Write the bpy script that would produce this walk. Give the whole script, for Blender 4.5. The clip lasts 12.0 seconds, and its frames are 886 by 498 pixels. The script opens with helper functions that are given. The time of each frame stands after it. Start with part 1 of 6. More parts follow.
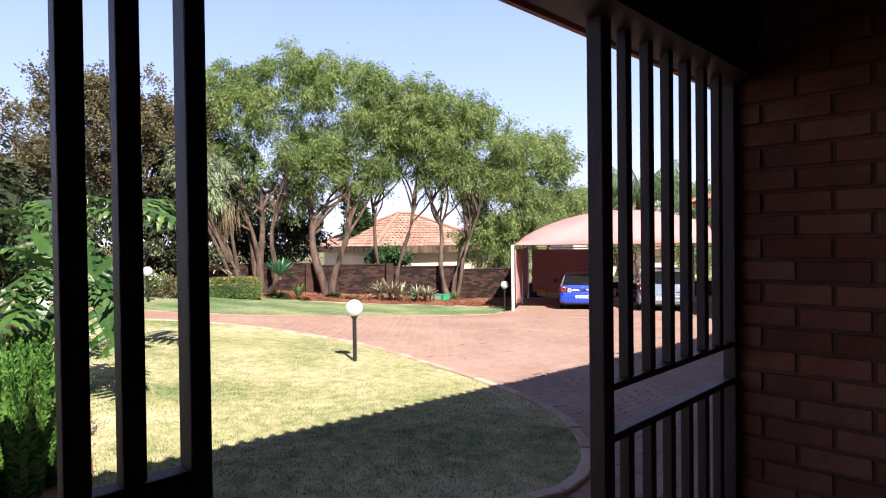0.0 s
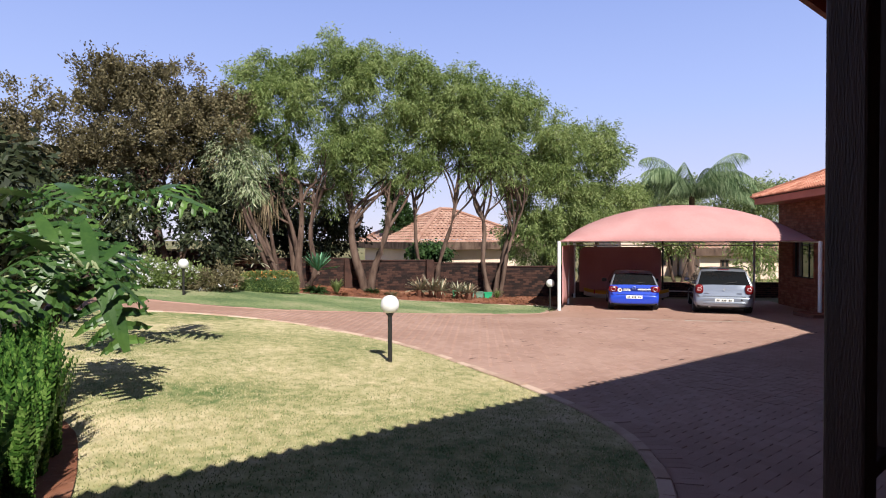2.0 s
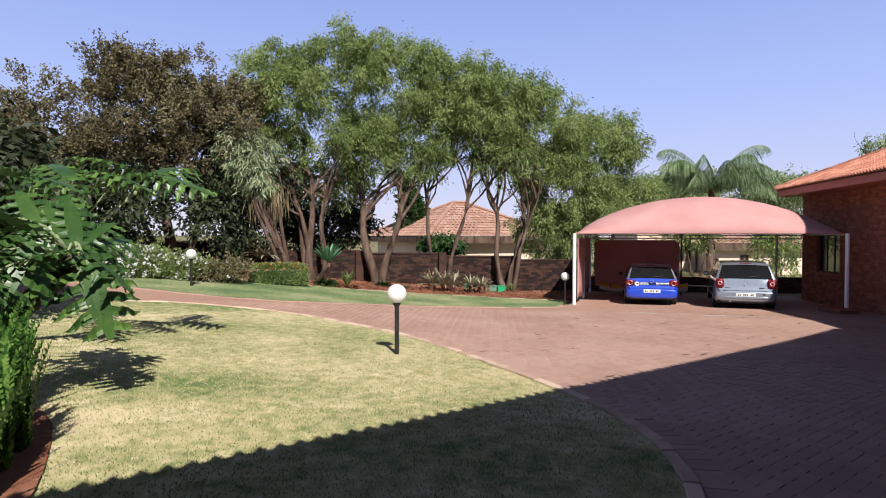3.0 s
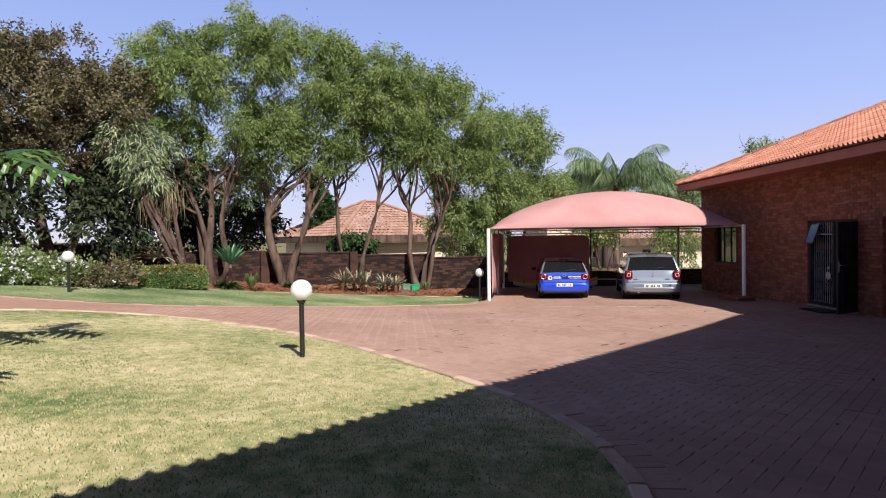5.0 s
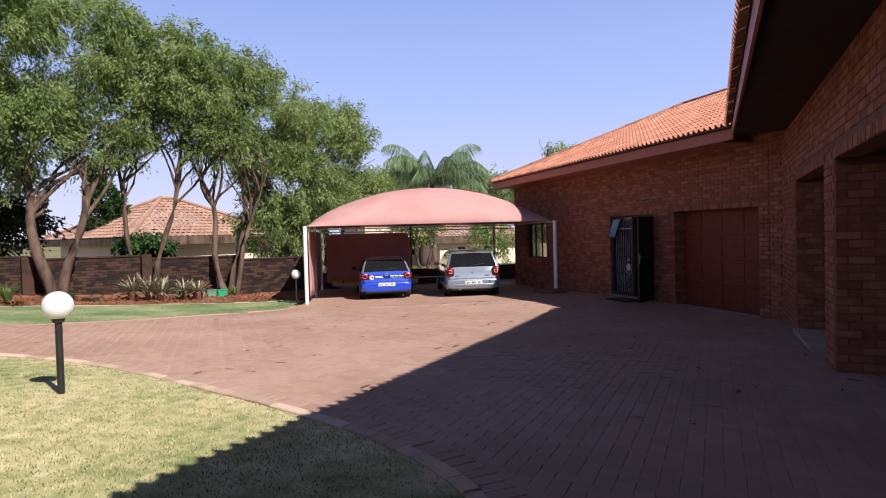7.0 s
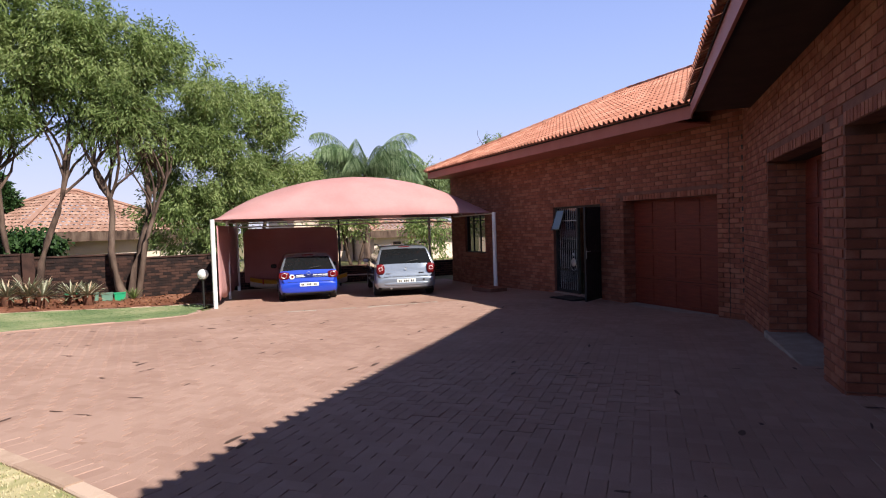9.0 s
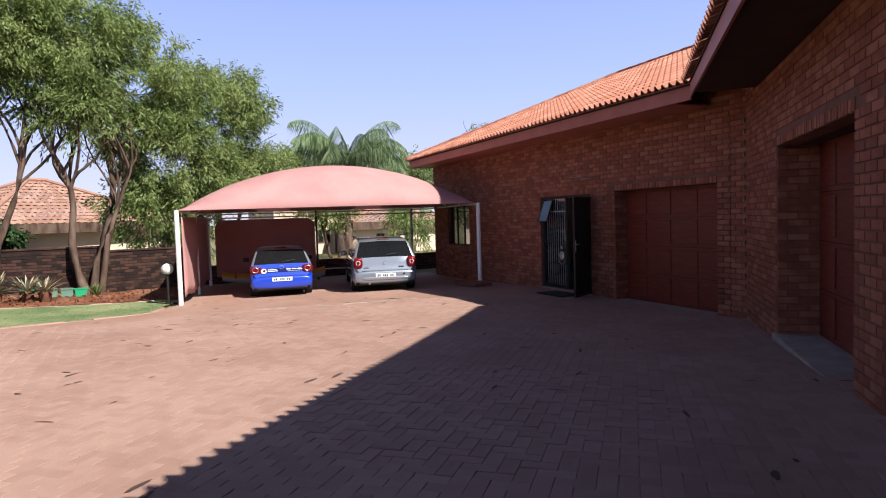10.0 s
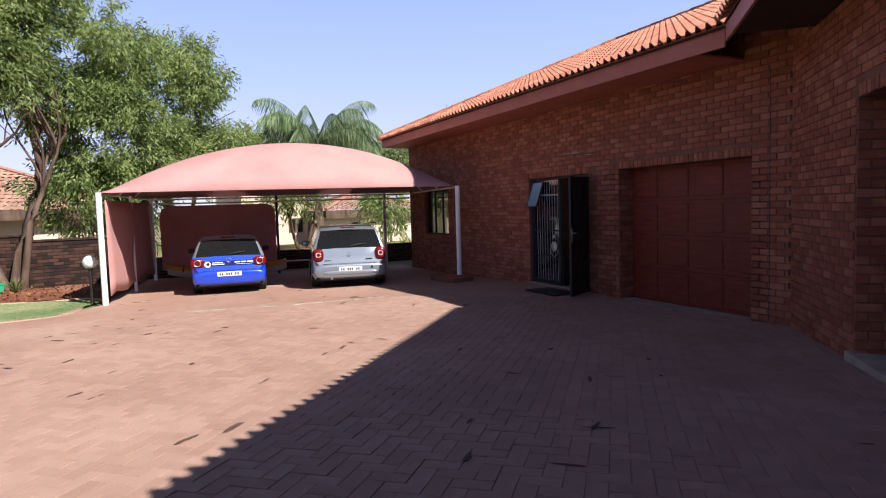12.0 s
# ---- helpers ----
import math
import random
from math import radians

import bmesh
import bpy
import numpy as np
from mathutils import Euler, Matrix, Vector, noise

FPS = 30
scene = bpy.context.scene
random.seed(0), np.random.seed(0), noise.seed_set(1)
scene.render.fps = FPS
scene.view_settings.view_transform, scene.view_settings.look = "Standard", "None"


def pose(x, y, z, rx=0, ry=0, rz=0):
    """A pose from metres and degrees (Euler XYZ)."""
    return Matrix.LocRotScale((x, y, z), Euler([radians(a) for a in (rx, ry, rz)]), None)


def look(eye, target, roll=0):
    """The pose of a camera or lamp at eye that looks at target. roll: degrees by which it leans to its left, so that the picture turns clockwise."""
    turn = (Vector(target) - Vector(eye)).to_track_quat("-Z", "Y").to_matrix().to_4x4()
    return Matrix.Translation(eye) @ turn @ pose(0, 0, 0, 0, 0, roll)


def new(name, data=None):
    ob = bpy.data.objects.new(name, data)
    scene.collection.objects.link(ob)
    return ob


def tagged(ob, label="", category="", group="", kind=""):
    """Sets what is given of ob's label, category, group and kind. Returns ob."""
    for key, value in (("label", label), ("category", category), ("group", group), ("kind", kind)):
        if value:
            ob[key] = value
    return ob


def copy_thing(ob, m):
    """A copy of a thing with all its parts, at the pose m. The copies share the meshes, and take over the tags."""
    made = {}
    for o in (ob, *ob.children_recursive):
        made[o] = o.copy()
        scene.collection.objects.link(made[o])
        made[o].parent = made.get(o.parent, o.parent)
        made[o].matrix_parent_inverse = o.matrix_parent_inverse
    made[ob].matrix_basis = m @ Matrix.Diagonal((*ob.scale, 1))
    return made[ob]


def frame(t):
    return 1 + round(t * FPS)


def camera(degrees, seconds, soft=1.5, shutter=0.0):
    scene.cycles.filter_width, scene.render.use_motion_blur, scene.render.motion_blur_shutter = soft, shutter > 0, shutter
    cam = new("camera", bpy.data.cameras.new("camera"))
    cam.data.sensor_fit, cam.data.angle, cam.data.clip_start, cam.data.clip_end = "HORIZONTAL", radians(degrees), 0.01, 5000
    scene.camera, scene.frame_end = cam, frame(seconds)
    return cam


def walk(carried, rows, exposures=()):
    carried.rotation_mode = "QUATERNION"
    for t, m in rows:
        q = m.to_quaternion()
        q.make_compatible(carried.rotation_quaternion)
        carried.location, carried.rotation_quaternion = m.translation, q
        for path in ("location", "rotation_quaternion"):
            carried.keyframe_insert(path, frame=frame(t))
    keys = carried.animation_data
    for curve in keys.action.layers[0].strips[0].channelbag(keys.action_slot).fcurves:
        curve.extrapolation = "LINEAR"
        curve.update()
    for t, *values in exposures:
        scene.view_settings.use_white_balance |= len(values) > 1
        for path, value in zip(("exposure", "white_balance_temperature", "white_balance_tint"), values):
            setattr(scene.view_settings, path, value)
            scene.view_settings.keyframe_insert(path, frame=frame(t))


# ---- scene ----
cam = camera(72.4, 12.0, 1.1)
PATH = [
    (0, (-0.482, -0.198, 1.397), (1.515, -0.083, 1.372), -0.7),
    (0.5, (-0.277, -0.172, 1.379), (1.719, -0.042, 1.353), -0.4),
    (1, (-0.048, -0.169, 1.349), (1.946, -0.011, 1.325), -0.2),
    (1.5, (0.17, -0.144, 1.319), (2.159, 0.064, 1.294), -0.2),
    (2, (0.357, -0.106, 1.296), (2.341, 0.145, 1.266), -0.1),
    (2.5, (0.545, -0.106, 1.225), (2.524, 0.181, 1.185), 0.0),
    (2.7, (0.639, -0.112, 1.201), (2.616, 0.186, 1.157), 0.1),
    (4.3, (1.182, -0.128, 1.055), (3.164, 0.138, 1.021), -0.3),
    (4.5, (1.239, -0.09, 1.038), (3.228, 0.116, 1.002), -0.4),
    (5, (1.392, -0.065, 1.004), (3.392, -0.054, 0.965), -0.8),
    (5.5, (1.566, -0.016, 0.995), (3.557, -0.197, 0.952), -1.0),
    (6, (1.826, 0.031, 0.987), (3.794, -0.32, 0.941), -1.3),
    (6.5, (2.116, 0.002, 0.961), (4.053, -0.494, 0.911), -1.4),
    (7, (2.413, -0.068, 0.953), (4.325, -0.653, 0.901), -1.5),
    (7.5, (2.766, -0.172, 0.942), (4.656, -0.824, 0.886), -1.6),
    (9.5, (4.273, -1.064, 0.896), (6.107, -1.856, 0.809), -1.8),
    (10, (4.645, -1.297, 0.892), (6.471, -2.105, 0.788), -1.8),
    (10.5, (5.096, -1.572, 0.846), (6.915, -2.396, 0.732), -1.8),
    (11, (5.557, -1.853, 0.801), (7.372, -2.683, 0.681), -1.8),
    (11.5, (5.994, -2.14, 0.794), (7.805, -2.98, 0.668), -1.8),
    (12, (6.409, -2.338, 0.769), (8.213, -3.191, 0.631), -1.7),
]
walk(cam, [(t, look(eye, target, roll)) for t, eye, target, roll in PATH],
     exposures=[(0.0, 1.2), (0.7, 1.0), (1.6, 0.72), (2.5, 0.54), (5.0, 0.54), (7.0, 0.60), (9.5, 0.72), (12.0, 0.84)])

# ---- light ----
SUN_AZ, SUN_EL = 25.0, 42.9      # the way the light travels, and its height
world = bpy.data.worlds.new("sky")
scene.world = world
world.use_nodes = True
wn = world.node_tree.nodes
wn.clear()
sky = wn.new("ShaderNodeTexSky")
sky.sky_type, sky.sun_disc = "NISHITA", False
sky.sun_elevation = radians(SUN_EL)
sky.sun_rotation = radians(90 - (SUN_AZ + 180))
sky.air_density, sky.dust_density, sky.ozone_density, sky.altitude = 1.0, 0.7, 3.0, 1400
tint = wn.new("ShaderNodeVectorMath")
tint.operation = "SCALE"
tint.inputs["Scale"].default_value = 0.085
geo = wn.new("ShaderNodeTexCoord")
sep = wn.new("ShaderNodeSeparateXYZ")
haze = wn.new("ShaderNodeValToRGB")      # dry-season haze: pale lavender low down, clear blue above
haze.color_ramp.elements[0].position, haze.color_ramp.elements[0].color = 0.0, (0.66, 0.64, 0.80, 1)
haze.color_ramp.elements[1].position, haze.color_ramp.elements[1].color = 1.0, (0.035, 0.042, 0.08, 1)
for height, tone in ((0.2, (0.42, 0.52, 0.91)), (0.42, (0.26, 0.36, 0.76)), (0.6, (0.085, 0.10, 0.195))):
    haze.color_ramp.elements.new(height).color = (*tone, 1)
mix = wn.new("ShaderNodeMixRGB")
mix.inputs[0].default_value = 0.86
bg = wn.new("ShaderNodeBackground")
bg.inputs["Strength"].default_value = 0.80
wo = wn.new("ShaderNodeOutputWorld")
wl = world.node_tree.links.new
wl(sky.outputs[0], tint.inputs[0])
wl(geo.outputs["Generated"], sep.inputs[0])
wl(sep.outputs["Z"], haze.inputs[0])
wl(tint.outputs[0], mix.inputs[1])
wl(haze.outputs[0], mix.inputs[2])
wl(mix.outputs[0], bg.inputs[0])
wl(bg.outputs[0], wo.inputs[0])
sun = new("sun", bpy.data.lights.new("sun", "SUN"))
sun.data.energy, sun.data.angle, sun.data.color = 5.0, radians(0.53), (1.0, 0.95, 0.88)
ca, sa, ce, se = math.cos(radians(SUN_AZ)), math.sin(radians(SUN_AZ)), math.cos(radians(SUN_EL)), math.sin(radians(SUN_EL))
sun.matrix_world = look((-30 * ca * ce, -30 * sa * ce, 30 * se), (0, 0, 0))

# ---- tools for building ----
def mat(name, colors, rough=0.7, scale=3.0, bump=0.0, bscale=40.0, metal=0.0, spec=0.3, per="", fine=0.25, trans=0.0, stretch=(1, 1, 1), coat=0.0, vary=0.34):
    """A procedural material: colours blended by large and fine noise; per 'island' or 'object' shifts the tone piece by piece."""
    m = bpy.data.materials.new(name)
    m.use_nodes = True
    nt = m.node_tree
    n, link = nt.nodes, nt.links.new
    b = n["Principled BSDF"]
    co = n.new("ShaderNodeTexCoord")
    mp = n.new("ShaderNodeMapping")
    mp.inputs["Scale"].default_value = stretch
    link(co.outputs["Object"], mp.inputs["Vector"])
    big = n.new("ShaderNodeTexNoise")
    big.inputs["Scale"].default_value, big.inputs["Detail"].default_value = scale, 6
    small = n.new("ShaderNodeTexNoise")
    small.inputs["Scale"].default_value, small.inputs["Detail"].default_value = scale * 14, 4
    link(mp.outputs[0], big.inputs["Vector"])
    link(mp.outputs[0], small.inputs["Vector"])
    mx = n.new("ShaderNodeMath")
    mx.operation = "MULTIPLY_ADD"
    link(small.outputs["Fac"], mx.inputs[0])
    mx.inputs[1].default_value = fine
    link(big.outputs["Fac"], mx.inputs[2])
    fac = n.new("ShaderNodeMath")
    fac.operation = "SUBTRACT"
    link(mx.outputs[0], fac.inputs[0])
    fac.inputs[1].default_value = fine * 0.5
    last = fac.outputs[0]
    if per:
        if per == "island":
            g = n.new("ShaderNodeNewGeometry")
            rnd = g.outputs["Random Per Island"]
        else:
            g = n.new("ShaderNodeObjectInfo")
            rnd = g.outputs["Random"]
        mm = n.new("ShaderNodeMapRange")
        mm.inputs["To Min"].default_value, mm.inputs["To Max"].default_value = -vary, vary
        link(rnd, mm.inputs["Value"])
        ad = n.new("ShaderNodeMath")
        link(last, ad.inputs[0])
        link(mm.outputs[0], ad.inputs[1])
        last = ad.outputs[0]
    ramp = n.new("ShaderNodeValToRGB")
    els = ramp.color_ramp.elements
    k = len(colors)
    while len(els) < k:
        els.new(0.5)
    for i, c in enumerate(colors):
        els[i].position = 0.28 + 0.44 * i / max(1, k - 1)
        els[i].color = (*c, 1)
    link(last, ramp.inputs[0])
    link(ramp.outputs[0], b.inputs["Base Color"])
    b.inputs["Roughness"].default_value, b.inputs["Metallic"].default_value = rough, metal
    b.inputs["Specular IOR Level"].default_value = spec
    b.inputs["Coat Weight"].default_value = coat
    if bump:
        t = n.new("ShaderNodeTexNoise")
        t.inputs["Scale"].default_value, t.inputs["Detail"].default_value = bscale, 5
        link(mp.outputs[0], t.inputs["Vector"])
        bm_ = n.new("ShaderNodeBump")
        bm_.inputs["Strength"].default_value, bm_.inputs["Distance"].default_value = bump, 0.01
        link(t.outputs["Fac"], bm_.inputs["Height"])
        link(bm_.outputs[0], b.inputs["Normal"])
    if trans:
        tr = n.new("ShaderNodeBsdfTranslucent")
        link(ramp.outputs[0], tr.inputs["Color"])
        ms = n.new("ShaderNodeMixShader")
        ms.inputs[0].default_value = trans
        link(b.outputs[0], ms.inputs[1])
        link(tr.outputs[0], ms.inputs[2])
        link(ms.outputs[0], n["Material Output"].inputs["Surface"])
    return m


def part(name, bm, material, parent=None, label="", smooth=False, kind=""):
    me = bpy.data.meshes.new(name)
    bm.to_mesh(me)
    bm.free()
    if smooth:
        me.polygons.foreach_set("use_smooth", [True] * len(me.polygons))
    for m in material if isinstance(material, (list, tuple)) else [material]:
        me.materials.append(m)
    ob = new(name, me)
    ob.parent = parent
    return tagged(ob, label=label, kind=kind)


def thing(name, label, category, group="", at=(0, 0, 0), rz=0.0, kind=""):
    ob = new(name)
    ob.empty_display_size = 0.2
    ob.matrix_basis = pose(*at, 0, 0, rz)
    return tagged(ob, label, category, group, kind)


def raw(name, verts, faces, material, parent=None, label="", kind="", smooth=False):
    me = bpy.data.meshes.new(name)
    me.from_pydata([tuple(v) for v in verts], [], [tuple(f) for f in faces])
    me.materials.append(material)
    if smooth:
        me.polygons.foreach_set("use_smooth", [True] * len(me.polygons))
    ob = new(name, me)
    ob.parent = parent
    return tagged(ob, label=label, kind=kind)


def box(bm, a, b, m=None, bevel=0.0):
    x0, y0, z0 = (min(p, q) for p, q in zip(a, b))
    x1, y1, z1 = (max(p, q) for p, q in zip(a, b))
    vs = [bm.verts.new(p) for p in ((x0, y0, z0), (x1, y0, z0), (x1, y1, z0), (x0, y1, z0), (x0, y0, z1), (x1, y0, z1), (x1, y1, z1), (x0, y1, z1))]
    fs = [bm.faces.new([vs[i] for i in f]) for f in ((3, 2, 1, 0), (4, 5, 6, 7), (0, 1, 5, 4), (1, 2, 6, 5), (2, 3, 7, 6), (3, 0, 4, 7))]
    if bevel:
        es = list({e for f in fs for e in f.edges})
        got = bmesh.ops.bevel(bm, geom=es, offset=bevel, segments=2, profile=0.5, affect="EDGES")
        vs = list({v for f in got["faces"] for v in f.verts} | {v for v in vs if v.is_valid})
    if m is not None:
        bmesh.ops.transform(bm, matrix=m, verts=[v for v in vs if v.is_valid])
    return fs


def tube(bm, pts, radii, n=8, caps=True):
    """A round bar through the points."""
    rings = []
    for i, p in enumerate(pts):
        p = Vector(p)
        d = (Vector(pts[min(i + 1, len(pts) - 1)]) - Vector(pts[max(i - 1, 0)])).normalized()
        s = d.cross(Vector((0, 0, 1)) if abs(d.z) < 0.95 else Vector((1, 0, 0))).normalized()
        t = d.cross(s)
        r = radii[i] if isinstance(radii, (list, tuple)) else radii
        rings.append([bm.verts.new(p + r * (math.cos(a) * s + math.sin(a) * t)) for a in (2 * math.pi * k / n for k in range(n))])
    for a, b in zip(rings, rings[1:]):
        for k in range(n):
            bm.faces.new((a[k], a[(k + 1) % n], b[(k + 1) % n], b[k]))
    if caps:
        bm.faces.new(rings[0])
        bm.faces.new(rings[-1][::-1])


def ss(v, a, b):
    t = min(1.0, max(0.0, (v - a) / (b - a)))
    return t * t * (3 - 2 * t)


def gz(x, y):
    """The height of the ground: it falls along the drive and rises to the garden's far side."""
    b = max(-1.0, -0.22 - 0.037 * max(x, -6))
    if y < 0:
        return max(b + 0.02 * max(y, -9) * (1 - ss(x, 12, 17)), -1.05)
    yy = min(y, 10)
    return b + 0.03 * yy + 0.0045 * yy * yy + (0.05 * (min(y, 16) - 10) if y > 10 else 0)


def spline(pts, step=0.25, closed=False):
    """Points along a smooth line through pts."""
    out = []
    n = len(pts)
    rng = range(n if closed else n - 1)
    for i in rng:
        p0, p1, p2, p3 = (np.array(pts[j % n] if closed else pts[min(max(j, 0), n - 1)], float) for j in (i - 1, i, i + 1, i + 2))
        k = max(1, int(np.linalg.norm(p2 - p1) / step))
        for j in range(k):
            t = j / k
            out.append(0.5 * (2 * p1 + (p2 - p0) * t + (2 * p0 - 5 * p1 + 4 * p2 - p3) * t * t + (3 * p1 - p0 - 3 * p2 + p3) * t ** 3))
    if not closed:
        out.append(np.array(pts[-1], float))
    return out


def inside(x, y, poly):
    """Which of the points lie in the polygon."""
    x, y = np.asarray(x, float), np.asarray(y, float)
    r = np.zeros(x.shape, bool)
    for (x0, y0), (x1, y1) in zip(poly, poly[1:] + poly[:1]):
        hit = (y0 > y) != (y1 > y)
        xx = (x1 - x0) * (y - y0) / ((y1 - y0) or 1e-9) + x0
        r ^= hit & (x < xx)
    return r


def drape(name, poly, material, lift, cell=0.5, category="", label="", rough=0.0):
    """A sheet over the ground within the outline."""
    from mathutils.geometry import delaunay_2d_cdt
    poly = [(float(p[0]), float(p[1])) for p in poly]
    xs, ys = [p[0] for p in poly], [p[1] for p in poly]
    gx, gy = np.meshgrid(np.arange(min(xs), max(xs), cell), np.arange(min(ys), max(ys), cell))
    gx, gy = gx.ravel(), gy.ravel()
    ok = inside(gx, gy, poly)
    pts = [Vector(p) for p in poly] + [Vector((a, b)) for a, b in zip(gx[ok], gy[ok])]
    vs, _, fs, *_ = delaunay_2d_cdt(pts, [], [list(range(len(poly)))], 1, 0.001)
    return raw(name, [(v.x, v.y, gz(v.x, v.y) + lift + rough * noise.noise((v.x * 2, v.y * 2, 0))) for v in vs], fs, material, label=label, kind="structure")


# the long house wall's own axes: u along it towards the garages, n out of it
WALL_A = -41.2
U = Vector((math.cos(radians(WALL_A)), math.sin(radians(WALL_A)), 0))
N = Vector((-U.y, U.x, 0))
P0 = Vector((1.24, -0.564, 0))


def wall_pose(u, n, z=0.0, turn=0.0):
    p = P0 + U * u + N * n
    return pose(p.x, p.y, z, 0, 0, WALL_A + turn)


# the carport's axes: a across its front from the garden side, d into it
CAR_A = Vector((-0.1637, -0.9865, 0))
CAR_D = Vector((0.9865, -0.1637, 0))
CAR_P = Vector((20.0, -1.36, 0))
CAR_TURN = math.degrees(math.atan2(CAR_D.y, CAR_D.x))


def cp(a, d, z):
    return CAR_P + CAR_A * a + CAR_D * d + Vector((0, 0, z))

# ---- materials ----
M_brick = mat("red_face_brick", [(0.21, 0.068, 0.038), (0.28, 0.094, 0.054), (0.35, 0.138, 0.082)], 0.85, 5, 0.5, 60, per="island", vary=0.24)
M_brick_ob = mat("red_face_brick_single", [(0.21, 0.068, 0.038), (0.28, 0.094, 0.054), (0.35, 0.138, 0.082)], 0.85, 5, 0.5, 60, per="object", vary=0.24)
M_mortar = mat("mortar", [(0.14, 0.06, 0.042), (0.215, 0.10, 0.07)], 0.95, 6, 0.4, 80)
M_paver = mat("clay_paver", [(0.30, 0.182, 0.142), (0.345, 0.215, 0.17), (0.395, 0.255, 0.205)], 0.8, 0.6, 0.4, 70, per="island", fine=0.35, vary=0.13)
M_paver_ob = mat("clay_paver_single", [(0.30, 0.182, 0.142), (0.345, 0.215, 0.17), (0.395, 0.255, 0.205)], 0.8, 0.6, 0.4, 70, per="object", fine=0.35, vary=0.13)
M_sand = mat("joint_sand", [(0.17, 0.10, 0.077), (0.28, 0.175, 0.135)], 0.95, 2, 0.4, 60)
M_lawn = mat("lawn_turf", [(0.105, 0.16, 0.05), (0.335, 0.315, 0.15), (0.57, 0.48, 0.30)], 0.95, 0.45, 0.8, 25, fine=0.7)
M_lawn2 = mat("watered_turf", [(0.09, 0.14, 0.055), (0.18, 0.23, 0.10), (0.33, 0.32, 0.18)], 0.95, 0.7, 0.8, 25, fine=0.5)
M_soil = mat("red_soil", [(0.10, 0.035, 0.02), (0.20, 0.075, 0.04), (0.28, 0.13, 0.08)], 0.95, 1.2, 0.9, 18)
M_kerb = mat("kerb_stone", [(0.40, 0.27, 0.205), (0.56, 0.41, 0.32)], 0.9, 4, 0.4, 50, per="island")
M_conc = mat("worn_concrete", [(0.25, 0.20, 0.165), (0.40, 0.335, 0.285)], 0.9, 4, 0.4, 50)
M_far = mat("far_veld", [(0.10, 0.11, 0.04), (0.24, 0.2, 0.1)], 0.95, 0.05, 0, fine=0.5)
M_wood_dark = mat("dark_stained_timber", [(0.028, 0.012, 0.009), (0.065, 0.027, 0.02)], 0.5, 4, 0.3, 60, stretch=(8, 8, 1), spec=0.4)
M_door = mat("red_stained_meranti", [(0.11, 0.017, 0.009), (0.20, 0.034, 0.016)], 0.5, 3, 0.25, 50, stretch=(1, 1, 9), spec=0.4)
M_fascia = mat("terracotta_paint", [(0.36, 0.12, 0.09), (0.42, 0.15, 0.115)], 0.55, 3, 0.1, 60)
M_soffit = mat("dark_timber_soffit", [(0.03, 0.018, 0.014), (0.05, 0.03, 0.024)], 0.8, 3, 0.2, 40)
M_tile = mat("terracotta_roof_tile", [(0.31, 0.115, 0.07), (0.42, 0.17, 0.11), (0.53, 0.26, 0.18)], 0.75, 3, 0.3, 60, per="island", vary=0.15)
M_tile_ob = mat("terracotta_roof_tile_single", [(0.31, 0.115, 0.07), (0.42, 0.17, 0.11), (0.53, 0.26, 0.18)], 0.75, 3, 0.3, 60, per="object", vary=0.15)
M_net = mat("maroon_shade_net", [(0.50, 0.25, 0.24), (0.58, 0.32, 0.305)], 0.8, 1.0, 0.25, 250, trans=0.12)
M_white = mat("white_gloss_paint", [(0.72, 0.71, 0.68), (0.82, 0.81, 0.79)], 0.45, 4, 0.1, 60)
M_black = mat("black_paint", [(0.012, 0.012, 0.012), (0.03, 0.028, 0.026)], 0.5, 5, 0.1, 60)
M_globe = mat("opal_globe", [(0.82, 0.82, 0.8), (0.88, 0.88, 0.87)], 0.25, 2, trans=0.25)
M_bark = mat("grey_brown_bark", [(0.03, 0.018, 0.014), (0.10, 0.064, 0.048), (0.15, 0.105, 0.08)], 0.95, 5, 1.0, 18, stretch=(1, 1, 0.3))
M_bark_dark = mat("scarred_dark_stem", [(0.022, 0.015, 0.012), (0.07, 0.05, 0.04)], 0.9, 9, 0.9, 25)
M_leaf = mat("feathery_green_leaf", [(0.11, 0.16, 0.045), (0.225, 0.30, 0.10), (0.35, 0.41, 0.17)], 0.6, 0.5, per="island", trans=0.5, vary=0.2)
M_leaf_dark = mat("olive_brown_leaf", [(0.09, 0.078, 0.042), (0.155, 0.135, 0.07), (0.24, 0.205, 0.115)], 0.7, 0.6, per="island", trans=0.3, vary=0.15)
M_leaf_pale = mat("pale_lance_leaf", [(0.11, 0.155, 0.065), (0.24, 0.29, 0.155), (0.38, 0.41, 0.26)], 0.5, 1, per="island", trans=0.15)
# deep green leaf taken near black: the understorey's shade is in the colour
M_leaf_shade = mat("understorey_leaf_with_shade", [(0.012, 0.02, 0.008), (0.028, 0.04, 0.016), (0.055, 0.066, 0.03)], 0.6, 1, per="island", trans=0.1)
# lighter copy of the green leaf, distance haze put into its colour
M_leaf_far = mat("haze_painted_leaf", [(0.16, 0.22, 0.09), (0.27, 0.34, 0.16), (0.4, 0.46, 0.26)], 0.6, 0.5, per="island", trans=0.55, vary=0.2)
M_leaf_deep = mat("deep_green_leaf", [(0.018, 0.045, 0.012), (0.045, 0.09, 0.025)], 0.5, 1, per="island", trans=0.2)
M_fern = mat("fern_frond", [(0.03, 0.085, 0.015), (0.085, 0.19, 0.03), (0.18, 0.30, 0.07)], 0.5, 2, per="island", trans=0.3)
